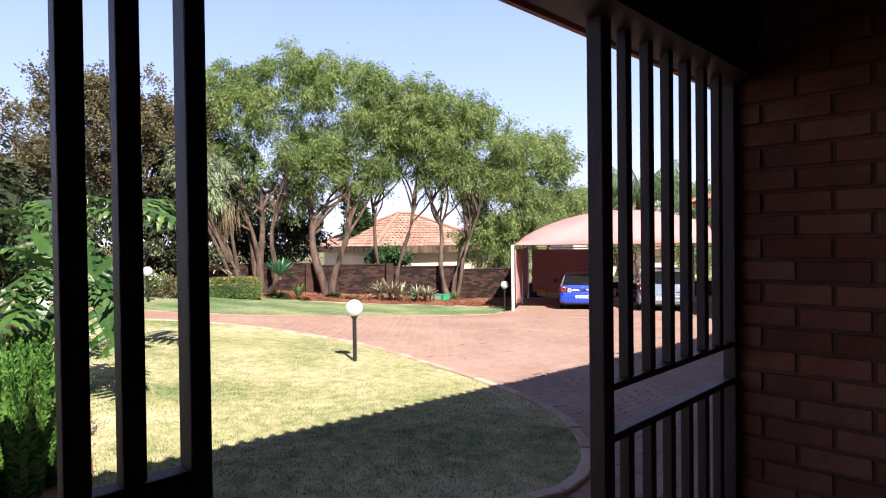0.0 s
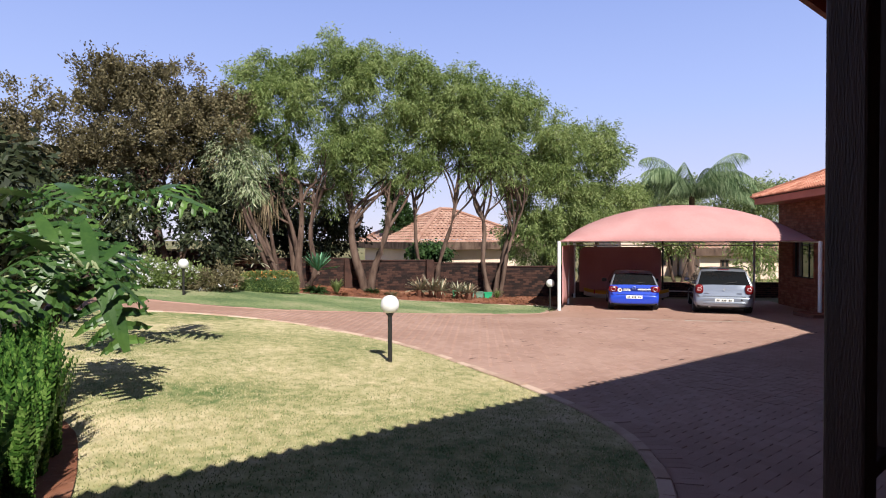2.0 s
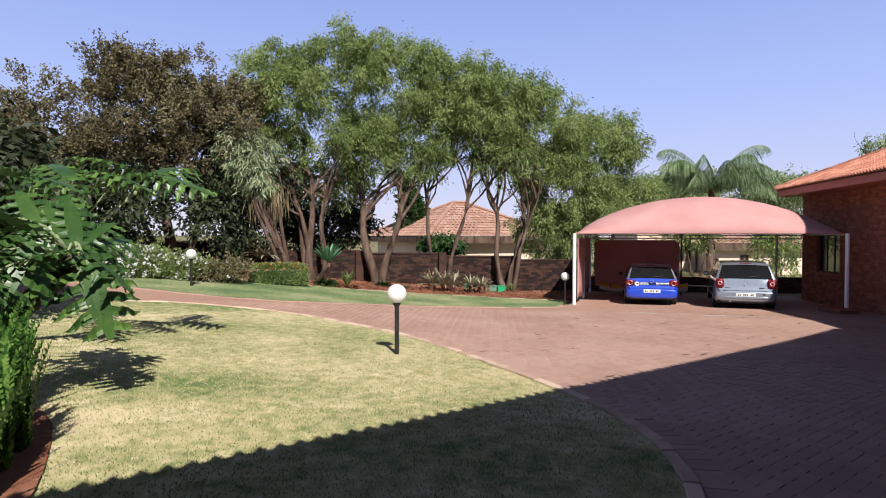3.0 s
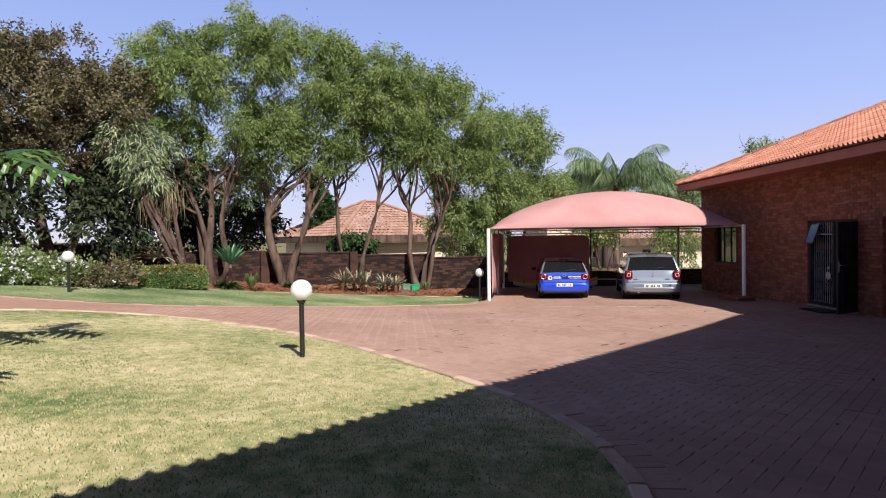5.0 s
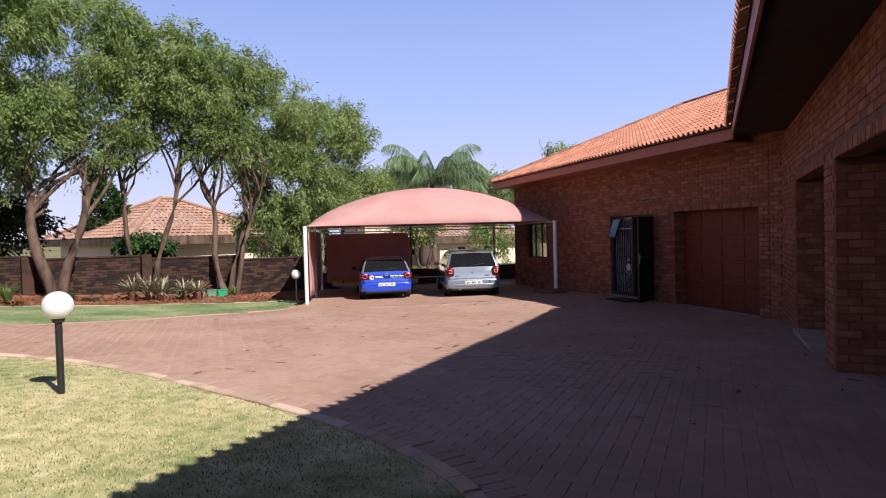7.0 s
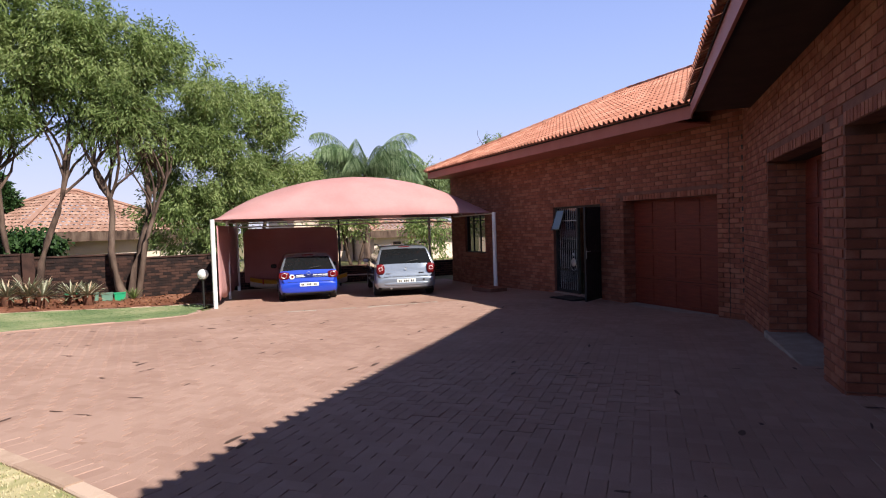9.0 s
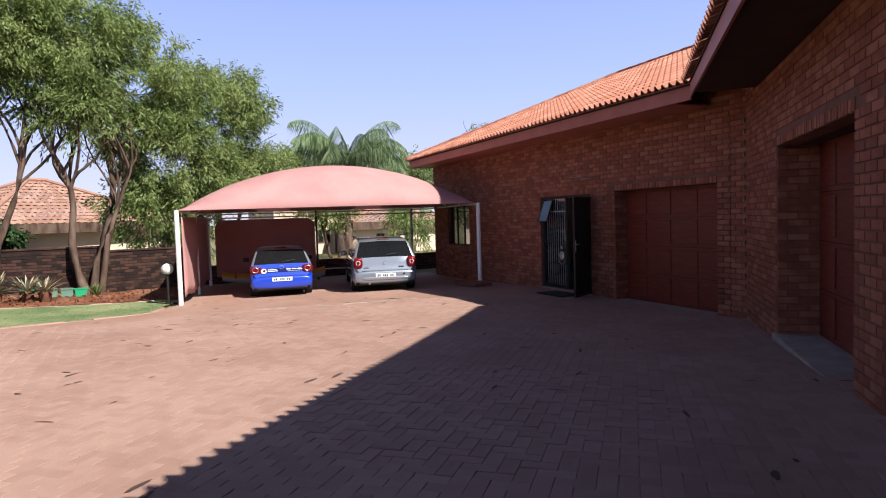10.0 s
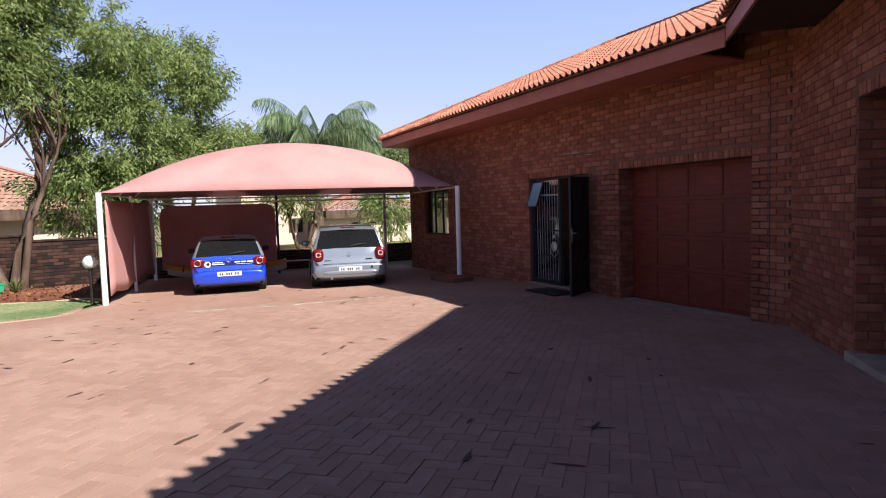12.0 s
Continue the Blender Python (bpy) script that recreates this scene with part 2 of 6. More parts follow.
M_philo = mat("philodendron_leaf", [(0.035, 0.085, 0.02), (0.11, 0.2, 0.045)], 0.36, 2, per="island", trans=0.25, spec=0.4)
M_cream = mat("cream_plaster", [(0.62, 0.48, 0.38), (0.7, 0.56, 0.45)], 0.9, 1, 0.2, 30)
# garden wall brick darkened so that the trees' shade is in its colour
M_dkwall = mat("shade_toned_garden_brick", [(0.015, 0.009, 0.008), (0.03, 0.015, 0.012), (0.062, 0.03, 0.022)], 0.9, 3, 0.4, 50, per="island")
M_blue = mat("blue_car_paint", [(0.01, 0.045, 0.42), (0.012, 0.055, 0.48)], 0.3, 1, coat=1.0, spec=0.5)
M_silver = mat("silver_car_paint", [(0.24, 0.27, 0.32), (0.27, 0.305, 0.355)], 0.35, 1, metal=0.5, coat=1.0)
M_glass = mat("tinted_car_glass", [(0.008, 0.009, 0.01), (0.012, 0.013, 0.014)], 0.08, 1, spec=0.35)
M_rubber = mat("tyre_rubber", [(0.012, 0.012, 0.012), (0.025, 0.025, 0.025)], 0.85, 5)
M_redlamp = mat("red_lamp_lens", [(0.11, 0.005, 0.007), (0.16, 0.008, 0.010)], 0.2, 4)
M_plate = mat("number_plate", [(0.72, 0.72, 0.68), (0.78, 0.78, 0.74)], 0.4, 4)
M_metal = mat("brushed_metal", [(0.35, 0.35, 0.35), (0.5, 0.5, 0.5)], 0.35, 5, metal=0.9)

# ---- ground ----
def ground():
    ring = [-400, -200, -100, -60, -40, -30] + list(np.arange(-24, 50, 1.0)) + [52, 60, 75, 100, 150, 250, 500, 1500]
    nx = len(ring)
    vs = [(x, y, gz(x, y) - 0.03 if abs(x) < 60 and abs(y) < 60 else gz(min(x, 60), max(min(y, 60), -60)) - 0.03) for y in [-1500, -500] + ring[:-2] + [500, 1500] for x in ring]
    ny = len(vs) // nx
    fs = [(j * nx + i, j * nx + i + 1, (j + 1) * nx + i + 1, (j + 1) * nx + i) for j in range(ny - 1) for i in range(nx - 1)]
    raw("ground", vs, fs, M_far, label="dry reddish veld soil around the garden", kind="structure", smooth=True)


ground()
LAWN = [tuple(p) for p in spline([(3.4, -0.2), (3.75, -0.75), (4.44, -1.07), (5.4, -1.11), (6.28, -0.93), (7.28, -0.47), (8.7, 0.42), (10.5, 1.75), (11.8, 3.35), (12.6, 5.1), (12.3, 7.0),
                                 (10.9, 8.4), (9.2, 9.1), (6.5, 9.6), (3.0, 9.8), (0, 9.6), (-1.5, 8.0), (0.4, 3.2), (2.2, 1.0)], 0.3, True)]
STRIP = [tuple(p) for p in spline([(19.7, -0.95), (18.7, -0.75), (17.7, 1.1), (16.3, 3.46), (14.74, 5.96), (13.9, 8.4), (13.4, 11.0), (12.4, 15.0)], 0.4)] + \
        [tuple(p) for p in spline([(15.5, 17.0), (17.0, 14.1), (18.4, 11.35), (19.4, 8.9), (20.3, 6.3), (21.4, 2.65), (21.6, -0.9), (21.0, -1.3)], 0.4)]
ROAD = [(0.2, -0.6), (-0.5, 1.0), (-0.8, 3.4), (-2.5, 8.5), (-1, 10.2), (6.5, 10.2), (9.4, 9.7), (8.5, 12), (8, 17), (12.4, 17)] + [p for p in STRIP[:len(STRIP)] if False] + \
       [(12.4, 15.0), (13.4, 11.0), (13.9, 8.4), (14.74, 5.96), (16.3, 3.46), (17.7, 1.1), (18.7, -0.75), (20.0, -1.25), (25.2, -2.1), (24.3, -9.35), (11.2, -9.35)]
drape("pavement", ROAD, M_sand, -0.012, 0.7, label="sand bed under red clay herringbone paving")
drape("lawn", LAWN, M_lawn, 0.015, 0.35, label="sun-bleached kikuyu lawn inside a curved kerb", rough=0.01)
drape("grass_strip", STRIP, M_lawn2, 0.012, 0.4, label="greener watered grass strip beside the drive", rough=0.01)
BED = [tuple(p) for p in spline([(21.0, -1.3), (21.6, -0.9), (21.4, 2.65), (20.3, 6.3), (19.4, 8.9), (18.4, 11.35), (17.0, 14.1), (15.5, 17.0)], 0.5)] + [(20, 20), (30, 14), (27, 4), (27, -3.0), (25.2, -2.1)]
drape("flower_bed", BED, M_soil, 0.02, 0.4, label="red soil bed under the trees", rough=0.05)
FERNBED = [tuple(p) for p in spline([(2.6, 2.05), (3.4, 2.4), (4.2, 2.95), (4.9, 3.6), (5.2, 4.5), (5.3, 6.0), (4.4, 7.0), (2.6, 6.8), (1.0, 4.6), (1.6, 2.6)], 0.25, True)]
drape("fern_bed", FERNBED, M_soil, 0.035, 0.25, label="red soil bed round ferns", rough=0.02)


def pavers():
    """Herringbone clay pavers, 200 by 100 mm, laid square to the long wall."""
    L, W = 0.222, 0.111
    c, s = math.cos(radians(WALL_A)), math.sin(radians(WALL_A))
    rng = np.random.default_rng(4)
    cells = []
    for i in range(-110, 300):
        for k in range(-150, 150):
            cells.append((i, k))
    us, ns, horiz = [], [], []
    for i, k in cells:
        us += [i * W, i * W]
        ns += [(i + 4 * k) * W, (i + 1 + 4 * k) * W]
        horiz += [True, False]
    us, ns, horiz = np.array(us), np.array(ns), np.array(horiz)
    cu = us + np.where(horiz, L, W) / 2
    cn = ns + np.where(horiz, W, L) / 2
    x = P0.x + U.x * cu + N.x * cn
    y = P0.y + U.y * cu + N.y * cn
    ok = inside(x, y, ROAD) & ~inside(x, y, [tuple(p) for p in LAWN]) & (x > 1.0) & (x < 23.5)
    ok &= (np.hypot(x - 6, y + 2) < 11.5)
    x, y, horiz = x[ok], y[ok], horiz[ok]
    return x, y, horiz, c, s, rng


PAV = pavers()


def paver_verts(x, y, h, c, s, rng):
    a, b = ((0.1085, 0.053) if h else (0.053, 0.1085))
    z0 = gz(x, y) + rng.normal(0, 0.0014)
    tx, ty = rng.normal(0, 0.0035), rng.normal(0, 0.0035)
    out = []
    for k, (e, dz) in enumerate(((0.0, -0.012), (0.0, -0.0015), (0.003, 0.0))):
        for p, q in ((-1, -1), (1, -1), (1, 1), (-1, 1)):
            lu, ln = p * (a - e), q * (b - e)
            out.append((x + lu * c - ln * s, y + lu * s + ln * c, z0 + dz + lu * tx + ln * ty))
    return out


PAV_F = [(8, 9, 10, 11)] + [(r * 4 + k, r * 4 + (k + 1) % 4, r * 4 + 4 + (k + 1) % 4, r * 4 + 4 + k) for r in (0, 1) for k in range(4)]


def lay_pavers():
    x, y, horiz, c, s, rng = PAV
    near = np.argsort(np.hypot(x - 8.9, y + 3.6))[:300]
    pick = np.zeros(len(x), bool)
    pick[near] = True
    vs, fs = [], []
    for i in np.where(~pick)[0]:
        o = len(vs)
        vs += paver_verts(x[i], y[i], horiz[i], c, s, rng)
        fs += [tuple(o + k for k in f) for f in PAV_F]
    raw("paving_field", vs, fs, M_paver, label="worn red clay herringbone pavers", kind="stuff")
    return [(x[i], y[i], horiz[i]) for i in near], c, s, rng


NEAR_PAVERS = lay_pavers()


def far_pavers():
    """The drive farther off, in larger running courses of the same clay."""
    drape("drive", ROAD, M_paver_far, -0.006, 0.6, label="red clay paved drive, paler in the sun")


M_paver_far = mat("clay_paving_far", [(0.30, 0.175, 0.132), (0.35, 0.212, 0.16), (0.39, 0.25, 0.195)], 0.85, 0.5, 0.5, 9, fine=0.5)
far_pavers()


def kerb(name, pts, label, material=None, proud=0.035):
    vs, fs = [], []
    rng = np.random.default_rng(7)
    for p, q in zip(pts, pts[1:]):
        p, q = np.array(p, float), np.array(q, float)
        d = (q - p) / (np.linalg.norm(q - p) + 1e-9)
        n = np.array([-d[1], d[0]])
        p2, q2 = p + d * 0.004, q - d * 0.004
        o = len(vs)
        h = proud + rng.uniform(-0.006, 0.008)
        for dz, w in ((-0.05, 0.055), (h - 0.01, 0.055), (h, 0.045)):
            for a, sgn in ((p2, -1), (q2, -1), (q2, 1), (p2, 1)):
                b = a + n * w * sgn
                vs.append((b[0], b[1], gz(*a) + dz))
        fs += [tuple(o + k for k in f) for f in PAV_F]
    raw(name, vs, fs, material or M_kerb, label=label, kind="structure")


kerb("kerb", spline(LAWN[::1] + [LAWN[0]], 0.22), "pinkish brick-on-edge kerb round the lawn")


def header_course():
    """One row of pavers laid square to the kerb, outside it."""
    pts = spline(LAWN + [LAWN[0]], 0.108)
    vs, fs = [], []
    rng = np.random.default_rng(17)
    for p, q in zip(pts, pts[1:]):
        d = (q - p) / (np.linalg.norm(q - p) + 1e-9)
        n = np.array([d[1], -d[0]])
        if not 3.0 < p[0] < 14 or p[1] > 6:
            continue
        o, h = len(vs), rng.normal(0.006, 0.0015)
        for dz, e in ((-0.012, 0.003), (0.0, 0.003), (h, 0.007)):
            for a, w in ((p + d * e, 0.065), (q - d * e, 0.065), (q - d * e, 0.265), (p + d * e, 0.265)):
                b = a + n * w
                vs.append((b[0], b[1], gz(*p) + dz))
        fs += [tuple(o + k for k in f) for f in PAV_F]
    raw("paving_header_course", vs, fs, M_paver, label="header course of clay pavers along the kerb", kind="stuff")


header_course()
kerb("kerb_strip", spline([p for p in STRIP[:len(STRIP) // 2 - 1]], 0.3), "worn clay brick edging between strip and drive", M_paver, 0.012)
kerb("kerb_bed", spline([p for p in STRIP[len(STRIP) // 2 + 1:]], 0.3), "pale brick edging between strip and bed", None, 0.02)
kerb("kerb_drive", spline([(17.44, -2.73), (16.99, -4.42), (16.96, -6.08)], 0.22), "worn flush edging across the drive before the carport", M_conc, 0.004)


# ---- brick walls ----
def brick_wall(name, m, length, z0, z1, openings=(), thick=0.22, near=None, label="", bond=0.0):
    """A wall: mortared core with true openings, and its face of bricks. near: (x0, x1) whose bricks are left for single pieces."""
    bm = bmesh.new()
    cuts = sorted({0.0, length} | {v for o in openings for v in o[:2]})
    for a, b in zip(cuts, cuts[1:]):
        mid = (a + b) / 2
        gaps = sorted(((o[2], o[3]) for o in openings if o[0] < mid < o[1]))
        z = z0
        for g0, g1 in gaps:
            if g0 > z + 0.001:
                box(bm, (a, -thick, z), (b, 0, g0))
            z = g1
        if z < z1:
            box(bm, (a, -thick, z), (b, 0, z1))
    ob = part(name, bm, M_mortar, None, label, kind="structure")
    ob.matrix_basis = m
    bricks, k = [], 0
    z = z0 + 0.005
    while z + 0.073 <= z1 + 0.001:
        zm = z + 0.036
        free, x = [], 0.0
        for o in sorted(o for o in openings if o[2] < zm < o[3] + 0.02):
            free.append((x, o[0]))
            x = o[1]
        free.append((x, length))
        for a, b in free:
            x = math.floor((a - bond) / 0.234) * 0.234 + bond + (0.117 if k % 2 else 0.0) - 0.234
            while x < b:
                p, q = max(a, x), min(b, x + 0.222)
                if q - p > 0.04:
                    bricks.append((p, q, z, z + 0.073))
                x += 0.234
        z += 0.085
        k += 1
    for o in openings:
        if o[4:]:
            x = o[0] + 0.006
            bricks = [b for b in bricks if not (b[2] < o[3] + 0.11 and b[3] > o[3] - 0.02 and b[1] > o[0] and b[0] < o[1])]
            while x + 0.073 <= o[1] + 0.02:
                bricks.append((x, x + 0.073, o[3] + 0.004, o[3] + 0.112))
                x += 0.085
    rng = np.random.default_rng(len(bricks))
    vs, fs, single = [], [], []
    for b in bricks:
        if near and near[0] < b[0] < near[1] and near[2] < b[2] < near[3]:
            single.append(b)
            continue
        o = len(vs)
        vs += brick_verts(*b, rng)
        fs += [tuple(o + i for i in f) for f in BRICK_F]
    f = raw(name.replace("wall", "brick_face"), vs, fs, M_brick, ob, label="rustic red face bricks in running bond", kind="stuff")
    return ob, single


BRICK_F = [(4, 5, 6, 7), (0, 1, 5, 4), (1, 2, 6, 5), (2, 3, 7, 6), (3, 0, 4, 7)]


def brick_verts(x0, x1, za, zb, rng):
    y = 0.010 + rng.uniform(-0.002, 0.003)
    j = lambda: rng.uniform(-0.0015, 0.0015)
    e = 0.003
    return [(x0, 0, za), (x0, 0, zb), (x1, 0, zb), (x1, 0, za),
            (x0 + e + j(), y, za + e), (x0 + e, y + j(), zb - e + j()), (x1 - e + j(), y, zb - e), (x1 - e, y + j(), za + e + j())]


G2 = (8.57, 11.25, -0.66, 1.62, 1)
G3 = (5.40, 7.95, -0.62, 1.62, 1)
main_m = wall_pose(0, 0)
wall_main, MAIN_SINGLE = brick_wall("wall_main", main_m @ pose(0.98, 0, 0), 12.30, -1.0, 2.75,
                                    [(a - 0.98, b - 0.98, c, d, 1) for a, b, c, d, _ in (G3, G2)], near=(6.6, 12.3, -0.6, 1.6), label="red face-brick garage wall")
# the wing's face runs along x, outward is +y
WING_Y = -9.31
G1 = (11.78, 14.27, -0.86, 1.31)
DR = (15.03, 16.93, -0.84, 1.29)
WN = (20.75, 22.24, 0.02, 1.28)
wing_m = pose(11.2, WING_Y, 0)
wall_wing, WING_SINGLE = brick_wall("wall_wing", wing_m, 12.15, -1.15, 3.0,
                                    [(a - 11.2, b - 11.2, c, d, 1) for a, b, c, d in (G1, DR, WN)], near=(0.2, 3.95, 1.42, 2.85), label="red face-brick wing wall in shade")
for nm, m, ln in (("wall_wing_end", pose(23.35, WING_Y, 0, 0, 0, -90), 7.0),):
    brick_wall(nm, m, ln, -1.15, 2.8, label="red face-brick end wall")
# gate side: the return wall beside the entrance, facing the way in
wall_entry, ENTRY_SINGLE = brick_wall("wall_entry", wall_pose(0.974, 0, 0, -90) @ pose(0, -0.0, 0) @ Matrix.Diagonal((1, -1, 1, 1)), 3.2, -0.3, 2.75, near=(-0.1, 3.3, 0.0, 1.72), label="red face-brick return wall in deep shade")
# open toothing where the two walls meet, and the thin joint beside it
bm = bmesh.new()
# black blocks set proud of the face paint the shade inside the toothing
for k in range(16):
    box(bm, (11.236, WING_Y + 0.002, -0.36 + k * 0.17), (11.262, WING_Y + 0.016, -0.285 + k * 0.17))
part("wall_toothing", bm, M_black, None, "open toothing in the brick corner, its shade painted as black blocks", kind="structure")
bm = bmesh.new()
box(bm, (11.517, WING_Y + 0.002, -0.8), (11.525, WING_Y + 0.013, 2.4))
part("wall_joint", bm, M_black, None, "thin dark movement joint in the brickwork", kind="structure")


def reveals(m, o, depth, zf, name):
    """Brick returns at both sides of an opening and its soffit."""
    a, b, z0, z1 = o[:4]
    for x, sg in ((a, 1), (b, -1)):
        if sg > 0:
            mm = m @ pose(x, 0, 0) @ pose(0, 0, 0, 0, 0, -90)
        else:
            mm = m @ pose(x, -depth, 0, 0, 0, 90)
        brick_wall("wall_reveal_" + name, mm, depth, zf - 0.3, z1, thick=0.2, label="brick reveal of a garage opening")
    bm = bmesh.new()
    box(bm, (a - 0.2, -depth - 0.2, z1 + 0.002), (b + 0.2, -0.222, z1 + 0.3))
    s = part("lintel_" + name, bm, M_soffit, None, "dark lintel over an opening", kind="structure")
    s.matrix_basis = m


def garage_door(m, o, depth, label):
    a, b, z0, z1 = o[:4]
    t = thing("garage_door", label, "garage door", "garage doors")
    t.matrix_basis = m @ pose(a, -depth, z0)
    w, h = b - a, z1 - z0
    bm = bmesh.new()
    box(bm, (0, -0.04, 0), (w, 0, h))
    part("door_leaf", bm, M_door, t, "red-stained timber sectional leaf")
    rows, cols = 4, 4
    for r in range(rows):
        for c in range(cols):
            bm = bmesh.new()
            x0, x1 = w * c / cols + 0.06, w * (c + 1) / cols - 0.06
            y0, y1 = h * r / rows + 0.06, h * (r + 1) / rows - 0.05
            box(bm, (x0, 0.001, y0), (x1, 0.016, y1), bevel=0.008)
            part("panel", bm, M_door, t)
    for r in range(1, rows):
        bm = bmesh.new()
        box(bm, (0.0, 0.001, h * r / rows - 0.004), (w, 0.006, h * r / rows + 0.004))
        part("seam", bm, M_soffit, t)
    return t


reveals(main_m, G2, 0.45, -0.66, "b")
reveals(main_m, G3, 0.45, -0.62, "c")
reveals(pose(0, WING_Y, 0), G1, 0.30, -0.86, "a")
garage_door(main_m, G2, 0.45, "closed red-stained timber garage door in a deep brick reveal")
garage_door(main_m, G3, 0.45, "closed red-stained timber garage door beside the middle pier")
garage_door(pose(0, WING_Y, 0), G1, 0.30, "closed red-stained timber garage door in the wing wall")
for o, m, d in ((G2, main_m, 0.45), (G3, main_m, 0.45), (G1, pose(0, WING_Y, 0), 0.30)):
    bm = bmesh.new()
    box(bm, (o[0] - (0.0 if d < 0.4 else 0.25), -d - 0.1, -1.2), (o[1] + (0.0 if d < 0.4 else 0.1), 0.05 if d > 0.4 else 0.03, o[2] + 0.006), bevel=0.012)
    s = part("door_sill", bm, M_conc, None, "worn concrete apron before a garage door", kind="structure")
    s.matrix_basis = m

# closing walls and floors of the house, unseen sides
for nm, pts in (("wall_back", [(-3.2, 3.4), (-6.5, -0.4), (3.0, -14.5), (12.0, -19.5), (23.35, -17.0)]),):
    for p, q in zip(pts, pts[1:]):
        bm = bmesh.new()
        d = Vector((q[0] - p[0], q[1] - p[1], 0))
        box(bm, (0, -0.2, -1.2), (d.length, 0, 2.5))
        part(nm, bm, M_mortar, None, "plain back wall of the house", kind="structure").matrix_basis = pose(p[0], p[1], 0, 0, 0, math.degrees(math.atan2(d.y, d.x)))
bm = bmesh.new()
box(bm, (-5, -5.0, -0.5), (0.98, -0.12, 0.1))
part("floor_porch", bm, M_conc, None, "porch floor slab", kind="structure").matrix_basis = main_m
bm = bmesh.new()
box(bm, (-5, -0.12, -0.5), (0.98, 0.22, -0.08))
part("porch_step", bm, M_conc, None, "step down from the porch", kind="structure").matrix_basis = main_m


# ---- roofs ----
EAVE_N, EAVE_Z, EAVE_END = 0.86, 2.78, 12.66
WEAVE_Y, WEAVE_X1 = -8.4, 23.2
TAN = 0.425
ROLL_W = 0.30       # a tile's width, two rolls


def tile_verts(w=ROLL_W, l=0.36, n=13):
    """A double-roman tile with its two rolls, sloping down -y; x across."""
    vs = []
    for j, (y, dz) in enumerate(((0.0, 0.03), (l, 0.008))):
        for i in range(n):
            t = i / (n - 1)
            h = (t * 2) % 1.0
            z = 0.066 * math.sin(math.pi * min(1, h * 1.8)) ** 0.8 if h < 0.555 else 0.0
            vs.append((w * t, y, z + dz))
    for i in range(n):
        vs.append((vs[i][0], 0.0, vs[i][2] - 0.022))
    fs = [(i, i + 1, n + i + 1, n + i) for i in range(n - 1)] + [(2 * n + i, 2 * n + i + 1, i + 1, i) for i in range(n - 1)]
    return vs, fs


TV, TF = tile_verts()


def tile_roof(name, m, x0, x1, rows, left_in, right_in, label, near=None, skip=None):
    """Tiles on a slope: m has x along the eave, y up the slope, z off it. left_in, right_in: how fast the ends draw in."""
    vs, fs, single = [], [], []
    rng = np.random.default_rng(11)
    for r in range(rows):
        y = r * 0.33 - 0.075
        a, b = x0 + left_in * y, x1 - right_in * y
        a, b = a - 0.03, b + 0.03
        i = math.floor(a / ROLL_W)
        while i * ROLL_W <= b:
            x = i * ROLL_W
            if near and near[0] < x < near[1] and r < near[2] and x > a and x + ROLL_W < b:
                single.append((x, y))
            else:
                o = len(vs)
                jz = rng.uniform(-0.002, 0.003)
                vs += [(min(max(x + v[0], a + left_in * v[1]), b - right_in * v[1]), y + v[1], v[2] + jz) for v in TV]
                fs += [tuple(o + k for k in f) for f in TF]
            i += 1
    ob = raw(name, vs, fs, M_tile, label=label, kind="structure", smooth=False)
    ob.matrix_basis = m
    return ob, single


def slope_pose(origin, along_deg, tan):
    """x along the eave; y up the slope to its left."""
    return pose(*origin, 0, 0, along_deg) @ pose(0, 0, 0, math.degrees(math.atan(tan)))


SL = math.sqrt(1 + TAN * TAN)
# wing: eave along x, the slope rises towards -y
wing_slope = slope_pose((WEAVE_X1, WEAVE_Y, EAVE_Z), 180, TAN)
roof_wing, WING_TILES = tile_roof("roof_wing", wing_slope, 0.0, 16.5, 16, 1 / SL, 0.0, "terracotta clay tiles on the hipped wing roof", near=(4.2, 11.6, 11))
for nm, x0, x1, m, rows, li, ri in (
        ("roof_wing_end", 0.0, 9.4, slope_pose((WEAVE_X1, WEAVE_Y - 9.4, EAVE_Z), 90, TAN), 15, 1 / SL, 1 / SL),
        ("roof_wing_back", 0.0, 14.0, slope_pose((WEAVE_X1 - 14.0, WEAVE_Y - 9.4, EAVE_Z), 0, TAN), 14, 0.0, 1 / SL)):
    tile_roof(nm, m, x0, x1, rows, li, ri, "terracotta clay tiles")
eave_m = lambda u: (P0 + U * u + N * EAVE_N + Vector((0, 0, EAVE_Z)))
main_slope = slope_pose(eave_m(EAVE_END), WALL_A + 180, TAN)
tile_roof("roof_main", main_slope, 0.0, 21.0, 16, 0.25, 0.0, "terracotta clay tiles on the main roof, scalloped at the eave")


def slab(name, pts, dz, material, label, kind="structure"):
    vs = [tuple(p) for p in pts] + [(p[0], p[1], p[2] + dz) for p in pts]
    n = len(pts)
    fs = [tuple(range(n))[::-1], tuple(range(n, 2 * n))] + [(i, (i + 1) % n, n + (i + 1) % n, n + i) for i in range(n)]
    return raw(name, vs, fs, material, label=label, kind=kind)


